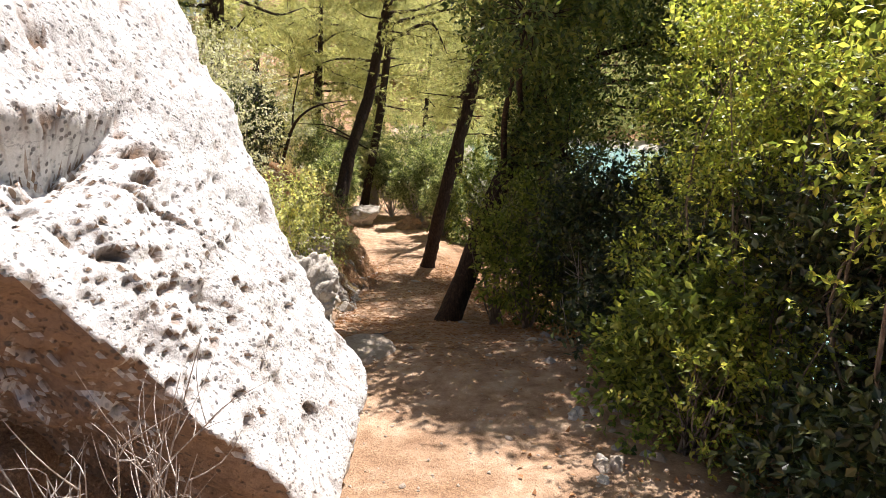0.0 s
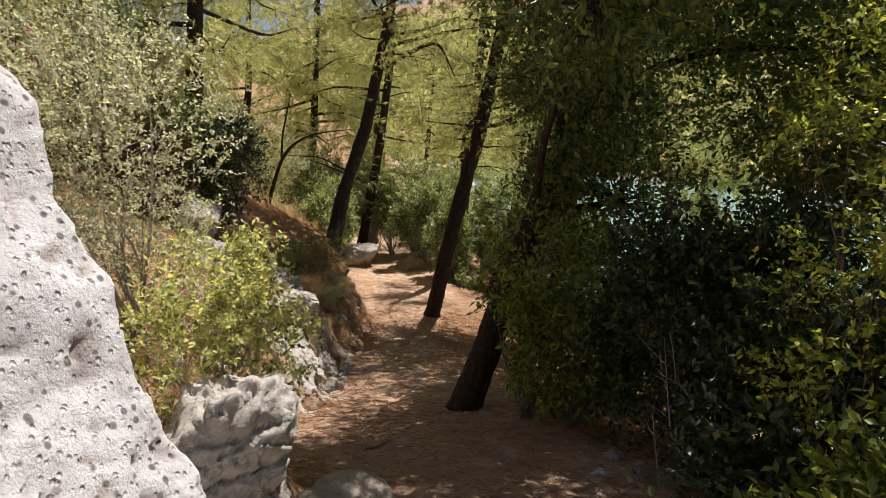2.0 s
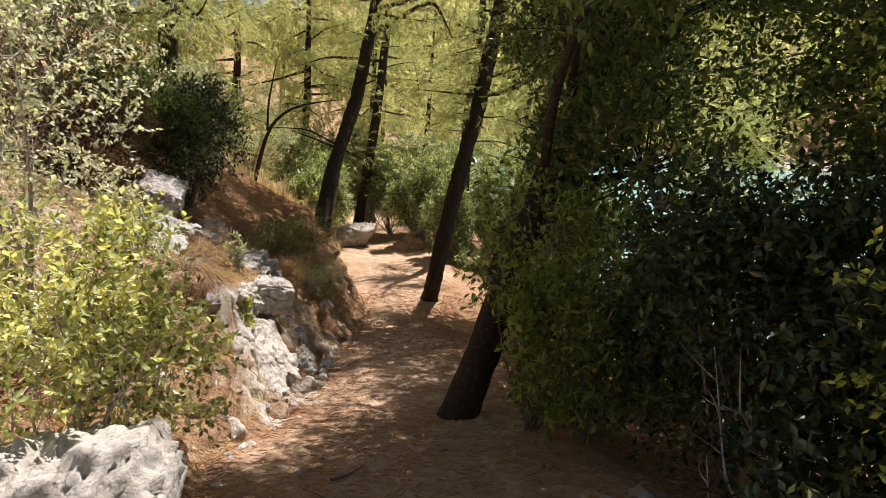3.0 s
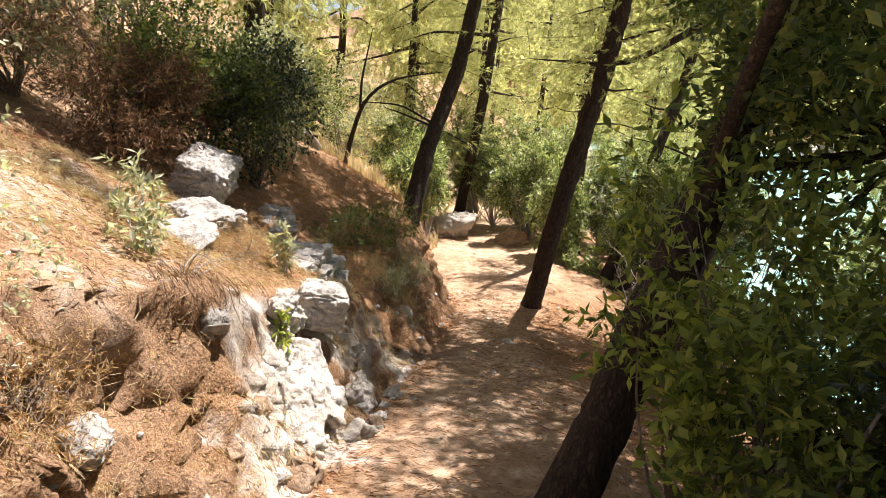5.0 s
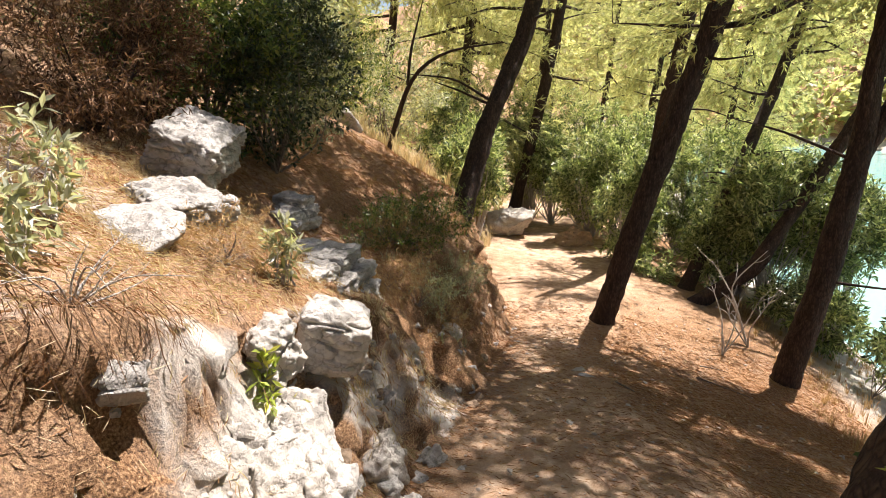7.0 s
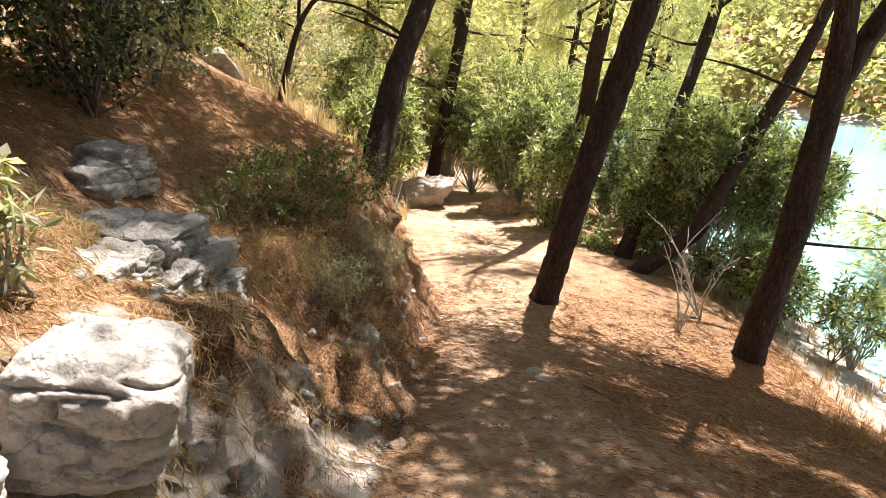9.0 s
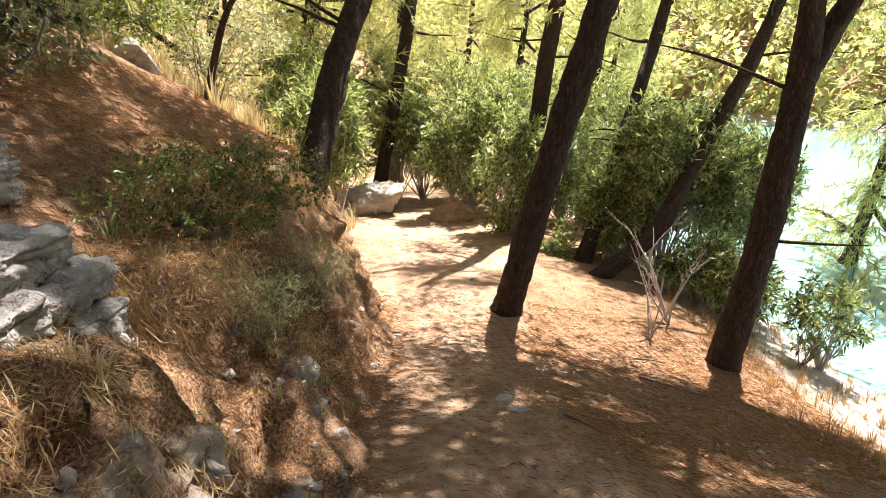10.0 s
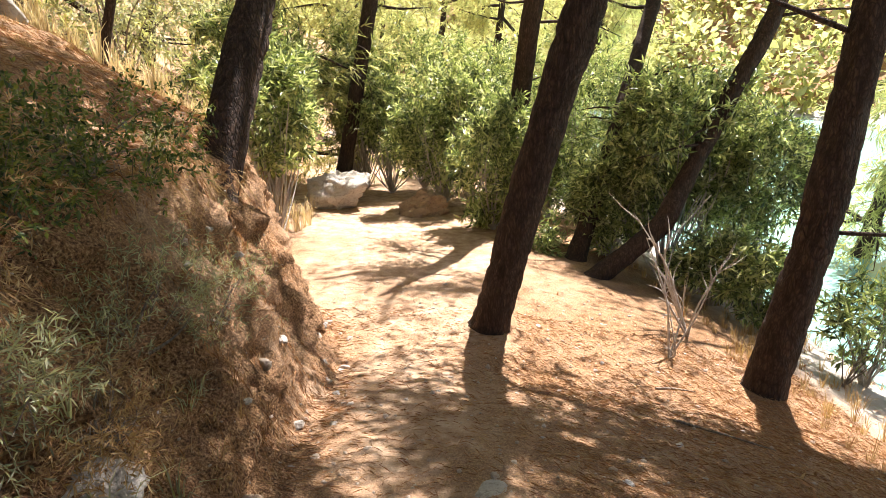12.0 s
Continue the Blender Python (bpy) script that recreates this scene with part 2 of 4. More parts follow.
GREEN_LEAF = leaf_material("fresh_green_leaves", [(0.06, 0.085, 0.02), (0.15, 0.20, 0.04), (0.28, 0.34, 0.07), (0.42, 0.42, 0.10)], 0.55, 0.5, 0.4)
OLEANDER_LEAF = leaf_material("lance_leaves", [(0.035, 0.05, 0.022), (0.14, 0.19, 0.065), (0.33, 0.38, 0.14), (0.64, 0.65, 0.37)], 0.45, 0.6, 0.32)
NEEDLE = leaf_material("pine_needles", [(0.22, 0.235, 0.10), (0.34, 0.355, 0.16), (0.48, 0.48, 0.24), (0.54, 0.49, 0.26)], 0.6, 0.3)
PALE_STRAW = leaf_material("bleached_grass", [(0.42, 0.31, 0.18), (0.58, 0.46, 0.29), (0.70, 0.59, 0.41), (0.50, 0.38, 0.22)], 0.35, 0.2, 0.7)
STRAW = leaf_material("dry_grass", [(0.28, 0.15, 0.07), (0.40, 0.25, 0.12), (0.52, 0.37, 0.20), (0.34, 0.22, 0.10)], 0.3, 0.2, 0.7)
DEAD_LEAF = leaf_material("dead_brush", [(0.06, 0.032, 0.018), (0.12, 0.065, 0.034), (0.20, 0.11, 0.055), (0.30, 0.18, 0.10)], 0.15, 0.2, 0.8)
LITTER = leaf_material("fallen_needles", [(0.22, 0.10, 0.045), (0.34, 0.165, 0.072), (0.44, 0.245, 0.12), (0.54, 0.38, 0.23)], 0.15, 0.2, 0.8)
PEBBLE = stone_material("pebbles", (0.52, 0.45, 0.37), (0.38, 0.29, 0.21), (0.26, 0.2, 0.15), 3.0, 0.5, 0.3)
WATER = water_material()


# ---- the lie of the land ----
TRAIL_Y = [-30, -5, 0, 2, 3.7, 4.8, 6, 7.8, 9, 11, 12.8, 14.4, 17.6, 21.5, 26, 40]
TRAIL_Z = [4.0, 0.7, -0.1, -0.42, -0.65, -0.75, -1.15, -1.70, -1.95, -2.38, -2.75, -3.15, -3.45, -3.7, -3.9, -4.2]
BANK_Y = [-6, 2, 4, 5, 5.9, 6.5, 6.95, 7.5, 8.5, 9.5, 10.5, 11.5, 12.5, 13.5, 14.5, 16, 18, 22, 40]
FOOT_X = [-1.2, -1.1, -1.0, -1.05, -1.6, -1.8, -1.5, -1.5, -1.5, -1.5, -1.52, -1.6, -1.64, -1.68, -1.8, -2.3, -3.1, -4.3, -7]
TOP_X = [-2.2, -2.2, -2.0, -2.1, -2.5, -2.65, -2.32, -2.3, -2.3, -2.3, -2.55, -2.48, -2.48, -2.52, -2.7, -3.1, -4.0, -5.4, -9]
TOP_Z = [1.5, 0.7, 0.05, -0.1, 0.0, 0.05, -0.12, -0.24, -0.68, -0.92, -1.13, -1.26, -1.28, -1.24, -1.2, -1.35, -1.7, -2.2, -2.5]
EDGE_Y = [-6, 4, 6, 8, 10.5, 13, 15, 18, 22, 40]
EDGE_X = [1.3, 1.3, 1.0, 0.5, 0.1, -0.8, -0.6, -0.2, 0.0, 0.0]
LAKE = -4.9


def land(x, y):
    x, y = np.asarray(x, float), np.asarray(y, float)
    z = np.interp(y, TRAIL_Y, TRAIL_Z)
    foot, top, high = np.interp(y, BANK_Y, FOOT_X), np.interp(y, BANK_Y, TOP_X), np.interp(y, BANK_Y, TOP_Z)
    p = np.stack([x, y, np.zeros_like(x)], -1).reshape(-1, 3)
    wave = lambda s, o, k: fractal(p * s, o, k).reshape(x.shape)
    near = np.exp(-((y - 9) / 30) ** 2)
    s = np.clip((foot + 0.10 * wave(2.3, 3, 5) - x) / (foot - top), 0, 1)
    rise = s * s * (3 - 2 * s) * 0.6 + 0.4 * s
    gentle = np.clip((y - 9.6) / 0.6, 0, 1) * np.clip((15 - y) / 0.8, 0, 1)
    rise = rise + gentle * (s ** 1.15 - rise)
    # a steep earth face under the rim, with a slope of fallen soil at its foot
    face = np.clip((y - 6.2) / 0.3, 0, 1) * np.clip((9.2 - y) / 0.6, 0, 1)
    rise = rise + face * (np.interp(s, [0, 0.72, 0.9, 1], [0, 0.52, 0.97, 1]) - rise)
    beyond = np.maximum(top - x, 0)
    # a flatter shelf behind the rim, half way along
    shelf = 0.26 * np.clip((y - 10) / 1.2, 0, 1) * np.clip((15.5 - y) / 1.2, 0, 1) * np.clip(beyond / 0.6, 0, 1) * np.clip(1 - (beyond - 0.6) / 2.0, 0, 1)
    left = (high - z) * rise - shelf + 0.56 * np.minimum(beyond, 8) + 0.35 * np.maximum(beyond - 8, 0)
    edge = np.interp(y, EDGE_Y, EDGE_X)
    d = np.maximum(x - edge, 0)
    fall = np.interp(d, [0, 2.2, 3.4, 6.0, 40], [0, 0.44, 0.78, 1.75, 9])
    floor_z = LAKE - 0.5
    right = np.maximum(z - fall, floor_z + 0.25 * (np.tanh((5.2 - x) / 2) + 1))
    out = np.where(x < foot + 0.2, z + left, right)
    # the far shore and its hill
    over = y - (84 - 1.05 * x)
    out = np.where(y > 30, np.minimum(out, np.where(x > 3.5 + 0.03 * y, LAKE - 0.6, out)), out)
    out = np.where(over > 0, LAKE - 0.1 + np.minimum(0.12 * over, 0.8) + 0.42 * np.maximum(over - 5, 0) * (over < 110) + 0.42 * 105 * (over >= 110), out)
    steep = np.clip(4 * s * (1 - s), 0, 1)
    rough = 0.05 + 0.20 * steep + 0.06 * np.clip(beyond, 0, 1)
    out = out + rough * near * (0.45 * wave(1.6, 3, 11) + 0.25 * wave(7.0, 3, 21))
    out = out + near * steep * (0.10 * np.abs(wave(3.1, 3, 41)) - 0.09 * np.abs(wave(5.3, 2, 51)))
    return out


def ground_at(x, y):
    return float(land(np.array([x]), np.array([y]))[0])


def graded(low, high, step, reach, growth=1.09):
    inner = list(np.arange(low, high, step))
    a, b, d = [], [], step
    while (b[-1] if b else high) < reach:
        d *= growth
        b.append((b[-1] if b else high) + d)
        a.append((a[-1] if a else low) - d)
    return np.array(a[::-1] + inner + b)


gx, gy = graded(-4.2, 3.4, 0.07, 420), graded(1.0, 17.0, 0.06, 460)
gx = np.sort(np.concatenate([gx[(gx < -2.9) | (gx > -1.3)], np.arange(-2.9, -1.3, 0.03)]))
X, Y = np.meshgrid(gx, gy)
Z = land(X, Y)
# the steep bank crumbles outwards in lumps and ledges
lean = np.clip((np.abs(np.gradient(Z, axis=1) / np.gradient(X, axis=1)) - 0.7) / 0.9, 0, 1) * (np.abs(Y - 9) < 9) * (X > -3.2) * (X < -1.0)
spot = np.stack([X * 1.5, Y, Z], -1).reshape(-1, 3)
X = X + (lean.ravel() * (0.10 * fractal(spot * 3.2, 4, 61) + 0.085 * fractal(spot * 9, 4, 67))).reshape(X.shape)
Y = Y + (lean.ravel() * 0.05 * fractal(spot * 7, 3, 73)).reshape(X.shape)
nx, ny = len(gx), len(gy)
k = (np.arange(ny - 1)[:, None] * nx + np.arange(nx - 1)[None]).ravel()
ground = new("ground", mesh_from("ground", np.stack([X, Y, Z], -1).reshape(-1, 3), np.stack([k, k + 1, k + nx + 1, k + nx], 1), SOIL))
ways = np.minimum(X - np.interp(Y, BANK_Y, FOOT_X) + 0.05, np.interp(Y, EDGE_Y, EDGE_X) + 0.5 - X) / 0.5
ground.data.attributes.new("trodden", "FLOAT", "POINT").data.foreach_set("value", np.clip(ways, 0, 1).astype(np.float32).ravel())
# crumbled chalk spilling down the earth face and over the sunny slope
spot = np.stack([X, Y, Z], -1).reshape(-1, 3)
ragged = 0.7 * fractal(spot * 3.5, 4, 91).reshape(X.shape) + 0.25 * fractal(spot * 16, 3, 93).reshape(X.shape)
spill = np.zeros_like(X)
for cx, cy, rx, ry in ((-1.85, 8.1, 0.42, 0.5), (-2.0, 9.3, 0.25, 0.4), (-1.7, 7.4, 0.25, 0.35), (-3.5, 7.3, 0.9, 0.6), (-3.3, 6.0, 0.6, 0.5), (-3.6, 8.6, 0.5, 0.35), (-1.75, 10.3, 0.2, 0.5)):
    spill = np.maximum(spill, np.clip((1.05 - np.hypot((X - cx) / rx, (Y - cy) / ry) + ragged) / 0.3, 0, 1) * (0.75 if cx > -3 else 0.5))
ground.data.attributes.new("chalk", "FLOAT", "POINT").data.foreach_set("value", spill.astype(np.float32).ravel())
tagged(ground, "dry reddish soil hillside with a trodden footpath", "ground", kind="structure")
ax, ay = np.meshgrid(np.linspace(2, 260, 60), np.linspace(-40, 260, 60))
k = (np.arange(59)[:, None] * 60 + np.arange(59)[None]).ravel()
lake = new("water", mesh_from("water", np.stack([ax, ay, np.full_like(ax, LAKE)], -1).reshape(-1, 3), np.stack([k, k + 1, k + 61, k + 60], 1), WATER))
tagged(lake, "still turquoise lake below the wooded bank", "lake", kind="structure")


# ---- rocks ----
def sphere(level):
    bm = bmesh.new()
    bmesh.ops.create_icosphere(bm, subdivisions=level, radius=1)
    v = np.array([p.co[:] for p in bm.verts])
    f = np.array([[p.index for p in q.verts] for q in bm.faces])
    bm.free()
    return v, f


SPHERE = {}


def rock_mesh(name, size, material, seed, level=5, planes=11, rough=0.06, pitted=0.0, layers=0.0, boxy=0.0):
    """An angular stone: a ball cut by random planes, then worn and roughened."""
    if level not in SPHERE:
        SPHERE[level] = sphere(level)
    v, f = SPHERE[level]
    rng = np.random.default_rng(seed)
    n = rng.normal(size=(planes, 3))
    n /= np.linalg.norm(n, axis=1)[:, None]
    d = rng.uniform(0.5, 0.82, planes)
    reach = np.minimum(1.0, (d[None] / np.maximum(v @ n.T, 1e-3)).min(1))
    if boxy:
        reach = np.minimum(1.35, 1 / (np.abs(v) ** boxy).sum(1) ** (1 / boxy))
    q = v * reach[:, None] * np.array(size)
    u = v * np.sign(1)
    m = float(np.mean(size))
    q = q + u * m * (rough * 0.8 * fractal(q * (1.7 / m) + seed, 4, seed) + rough * 0.75 * fractal(q * (6 / m), 5, seed + 3))[:, None]
    if layers:
        near, second, number = cells(q * np.array((1.1, 1.1, 3.2)) / m * 1.1, seed)
        q = q - u * (layers * m * np.clip(1 - (second - near) / 0.12, 0, 1))[:, None]
    if pitted:
        near, second, number = cells(q / (0.16 * m) * 1.0, seed + 9)
        q = q - u * (pitted * m * np.clip(1 - near / 0.42, 0, 1) * (number > 0.55))[:, None]
    return mesh_from(name, q, f, material)


def block_mesh(name, size, material, seed, steps=12, edge=0.16, rough=0.02):
    """A split block of bedrock: a box with worn edges and a rough skin."""
    bm = bmesh.new()
    bmesh.ops.create_cube(bm, size=2)
    bmesh.ops.subdivide_edges(bm, edges=bm.edges[:], cuts=steps, use_grid_fill=True)
    v = np.array([p.co[:] for p in bm.verts])
    f = np.array([[p.index for p in q.verts] for q in bm.faces])
    bm.free()
    size = np.array(size)
    r = edge * size.min() * 2
    p = v * size
    core = np.clip(p, -(size - r), size - r)
    out = (p - core) / (np.linalg.norm(p - core, axis=1)[:, None] + 1e-9)
    p = core + out * r
    seen = p + seed * 1.7
    p = p + out * (rough * fractal(seen * 7, 4, seed) + rough * 0.7 * fractal(seen * 26, 3, seed + 2) - 1.6 * rough * np.exp(-(fractal(seen * np.array((2.4, 2.4, 9.0)), 3, seed + 5) / 0.07) ** 2))[:, None]
    p[:, 2] += 0.25 * rough * fractal(seen * 3, 2, seed + 8)
    return mesh_from(name, p, f, material)


def rock(name, at, size, material, seed, label, turn=0, group="", **more):
    ob = new(name, rock_mesh(name, size, material, seed, **more))
    ob.location, ob.rotation_euler = at, (0, 0, radians(turn))
    return tagged(ob, label, "rock", group)


# the great boulder beside the path: cut planes, then pits, a ledge and cracks
def boulder():
    v, f = sphere(7)
    c = np.array((-1.75, 2.3, 0.7))
    cuts = [((0.9, -0.11, 0.43), (-0.765, 3.4, 0.53)), ((0.93, 0.1, -0.34), (-0.5, 3.3, -0.2)), ((0.30, 0.95, 0.05), (-0.8, 3.34, 0.5)),
            ((-0.1, 0, 1), (-1.7, 2, 2.9)), ((-1, 0, 0), (-3.2, 2, 0)), ((0.1, -1, 0.1), (-1.5, 0.5, 1)), ((0, 0, -1), (-1, 2, -1.3)), ((-0.1, -0.9, -0.42), (-1.06, 1.70, 0.69)),
            ((0.6, 0.78, 0.2), (-0.72, 3.24, 0.3))]
    far = []
    for n, p in cuts:
        n = np.array(n) / np.linalg.norm(n)
        far.append((n @ (np.array(p) - c)) / np.maximum(v @ n, 1e-3))
    far = np.array(far)
    far[7] = far[7] * (1 + 0.07 * fractal(v * 6, 4, 15))
    reach = far.min(0)
    q = c + v * reach[:, None]
    q = q + v * (0.08 * fractal(q * 1.3, 4, 3) + 0.035 * fractal(q * 5, 5, 8))[:, None]
    # a sagging ledge across the upper part
    ledge = 1.40 + 0.03 * (q[:, 1] - 1.6) + 0.07 * grain(q * 3, 4) - q[:, 2]
    q = q - v * ((0.30 + 0.16 * fractal(q * 7, 4, 27)) * np.clip(ledge / 0.03, 0, 1) * np.clip(1 - ledge / 0.27, 0, 1) ** 0.8 * np.clip((2.55 + 0.2 * grain(q * 5, 9) - q[:, 1]) / 0.5, 0, 1))[:, None]
    # long slanting cracks
    for a, b in ((0.9, 1.2), (1.5, -0.3)):
        line = q[:, 2] + a * (q[:, 1] - 2.6) - b * 0.6 + 0.05 * grain(q * 5, 6)
        q = q - v * (0.018 * np.exp(-(line / 0.010) ** 2))[:, None]
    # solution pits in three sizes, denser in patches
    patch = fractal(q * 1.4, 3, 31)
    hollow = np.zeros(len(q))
    for size, depth, cut, stain_shade in ((0.17, 0.075, 0.80, 1.0), (0.085, 0.045, 0.50, 0.75), (0.048, 0.028, 0.30, 0.6)):
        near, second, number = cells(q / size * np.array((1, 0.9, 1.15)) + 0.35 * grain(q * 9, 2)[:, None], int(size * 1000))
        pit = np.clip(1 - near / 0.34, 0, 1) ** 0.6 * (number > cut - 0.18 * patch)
        # how strongly rust and painted shade colour each pit
        hollow = np.maximum(hollow, stain_shade * np.clip(pit * 1.6, 0, 1))
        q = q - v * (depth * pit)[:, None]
    return q, f, hollow


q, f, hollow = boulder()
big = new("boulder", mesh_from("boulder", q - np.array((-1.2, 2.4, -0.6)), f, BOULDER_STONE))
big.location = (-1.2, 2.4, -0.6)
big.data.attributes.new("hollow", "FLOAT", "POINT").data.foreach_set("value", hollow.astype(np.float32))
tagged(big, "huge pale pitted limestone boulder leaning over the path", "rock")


# ---- trees ----
def tube(points, radii, sides=10, seed=0, rough=0.0, flare=0.0, rings=0):
    """A bent tube through the points, closed at its tip."""
    pts = np.array(points, float)
    along = np.concatenate([[0], np.cumsum(np.linalg.norm(np.diff(pts, axis=0), axis=1))])
    count = max(4, int(along[-1] / max(0.05, min(0.25, along[-1] / 14))) + 1)
    if rings:
        count = rings
    if rough:
        count = max(count, int(along[-1] / 0.05))
    at = np.linspace(0, along[-1], count)
    # gentle bends instead of corners
    line = np.stack([np.interp(at, along, pts[:, i]) for i in range(3)], 1)
    for _ in range(3):
        line[1:-1] = (line[:-2] + 2 * line[1:-1] + line[2:]) / 4
    r = np.interp(at, along, radii) + flare * np.exp(-at / 0.16)
    d = np.gradient(line, axis=0)
    d /= np.linalg.norm(d, axis=1)[:, None] + 1e-9
    side = np.cross(d, np.array((0.31, 0.9, 0.22)))
    side /= np.linalg.norm(side, axis=1)[:, None] + 1e-9
    other = np.cross(d, side)
    a = np.linspace(0, 2 * np.pi, sides, endpoint=False)
    ring = side[:, None] * np.cos(a)[None, :, None] + other[:, None] * np.sin(a)[None, :, None]
    v = (line[:, None] + ring * r[:, None, None]).reshape(-1, 3)
    if rough:
        w = np.stack([np.tile(np.cos(a), count) * 2.2, np.tile(np.sin(a), count) * 2.2, np.repeat(at, sides) * 2.6], 1)
        near, second, number = cells(w * 1.6, seed)
        lift = np.clip((second - near) / 0.25, 0, 1)
        v = v + ring.reshape(-1, 3) * (rough * (lift - 0.6) + rough * 0.8 * fractal(w * 0.5, 3, seed))[:, None]
    k = (np.arange(count - 1)[:, None] * sides + np.arange(sides)[None])
    k2 = (np.arange(count - 1)[:, None] * sides + (np.arange(sides)[None] + 1) % sides)
    f = np.stack([k, k2, k2 + sides, k + sides], -1).reshape(-1, 4)
    return v, f, line


def joined(pieces):
    vs, fs, n = [], [], 0
    for v, f in pieces:
        vs.append(v)
        fs.append(np.asarray(f) + n)
        n += len(v)
    return np.concatenate(vs), np.concatenate(fs)


def unit(a):
    return a / (np.linalg.norm(a, axis=-1, keepdims=True) + 1e-9)


def leaves(points, ways, length, width, rng, fold=0.25):
    """Pointed, folded leaves at the points, each growing its way: two faces a leaf."""
    n = len(points)
    up = unit(rng.normal(size=(n, 3)) * 0.7 + np.array((0, 0, 1.0)))
    side = unit(np.cross(ways, up))
    top = unit(np.cross(side, ways))
    ln, wd = length * rng.uniform(0.6, 1.2, (n, 1)), width * rng.uniform(0.7, 1.2, (n, 1))
    mid = points + ways * ln * 0.5 - top * wd * fold
    v = np.stack([points, mid + side * wd * 0.5 + top * wd * fold, points + ways * ln - top * ln * 0.12, mid - side * wd * 0.5 + top * wd * fold], 1).reshape(-1, 3)
    k = np.arange(n) * 4
    return v, np.concatenate([np.stack([k, k + 1, k + 2], 1), np.stack([k, k + 2, k + 3], 1)])


def twig_leaves(starts, ways, twig, per, length, width, rng, spread=0.9):
    """Leaves set along short twigs."""
    t = rng.uniform(0.1, 1.0, (len(starts), per, 1))
    p = starts[:, None] + ways[:, None] * t * twig
    w = unit(ways[:, None] * 0.6 + rng.normal(size=p.shape) * spread)
    return leaves(p.reshape(-1, 3), w.reshape(-1, 3), length, width, rng)


def tufts(points, ways, length, count, rng, width=0.004):
    """Sheaves of pine needles: thin slivers spreading round each way."""
    n = len(points)
    w = unit(ways[:, None] + rng.normal(size=(n, count, 3)) * 0.55)
    p = np.repeat(points[:, None], count, 1) + w * 0.01 + ways[:, None] * rng.uniform(-0.6, 0.5, (n, count, 1)) * length
    side = unit(np.cross(w, rng.normal(size=w.shape))) * width
    ln = length * rng.uniform(0.7, 1.15, (n, count, 1))
    v = np.stack([p - side, p + side, p + w * ln - np.array((0, 0, 0.12)) * ln], 2).reshape(-1, 3)
    return v, np.arange(len(v)).reshape(-1, 3)


def stems_to(base, ends, radius, rng, sides=5):
    """Bent stems from a base to each end."""
    out = []
    for e in ends:
        mid = (base + e) / 2 + rng.normal(size=3) * 0.12 * np.linalg.norm(e - base) + np.array((0, 0, 0.08)) * np.linalg.norm(e - base)
        v, f, _ = tube([base + rng.normal(size=3) * 0.03 * np.array((1, 1, 0)), mid, e], [radius, radius * 0.6, radius * 0.15], sides, rings=8)
        out.append((v, f))
    return out


def bush(name, at, size, leaf, stem, seed, label, category="bush", count=900, per=7, twig=0.14, length=0.035, width=0.016, stems=14, hollow=0.35, group="", lumps=7, droop=0.0, low=-0.35, clump=1.0):
    """A shrub: stems from its foot, and leaves on twigs in uneven clumps."""
    rng = np.random.default_rng(seed)
    size = np.array(size, float)
    foot = np.array((at[0], at[1], ground_at(at[0], at[1])))
    centre = np.array(at, float) - foot
    hub = unit(rng.normal(size=(lumps, 3)))
    hub[:, 2] = np.maximum(hub[:, 2], low)
    hub = hub * rng.uniform(0.45, 0.85, (lumps, 1))
    which = rng.integers(0, lumps, count)
    u = unit(rng.normal(size=(count, 3))) * rng.uniform(hollow, 1.0, (count, 1)) ** 0.6
    p = hub[which] + u * clump * rng.uniform(0.30, 0.62, (lumps, 1))[which]
    starts = centre + p * size
    starts = starts[starts[:, 2] > -0.05]
    ways = unit((starts - centre) / size.max() + rng.normal(size=starts.shape) * 0.45 + np.array((0, 0, 0.25 - droop)))
    root = thing(name, foot, label, category, group)
    ends = centre + hub * size * 1.05
    ends = np.concatenate([ends, starts[rng.integers(0, len(starts), max(0, stems - lumps))]])
    for v, f in stems_to(np.zeros(3), ends, 0.006 + 0.010 * float(size.mean()), rng):
        part("stem", mesh_from("stem", v, f, stem), root)
    fine = []
    for s, w in zip(starts[::2], ways[::2]):
        a = s - w * twig * 0.6
        side = unit(np.cross(w, (0.3, 0.2, 0.9))) * 0.002
        fine.append((np.array([a - side, a + side, s + w * twig * 0.8]), np.array([[0, 1, 2]])))
    v, f = joined(fine)
    tagged(part("twig_work", mesh_from("twig_work", v, f, stem), root), kind="stuff")
    v, f = twig_leaves(starts, ways, twig, per, length, width, rng)
    tagged(part("foliage", mesh_from("foliage", v, f, leaf, False), root), kind="stuff")
    return root


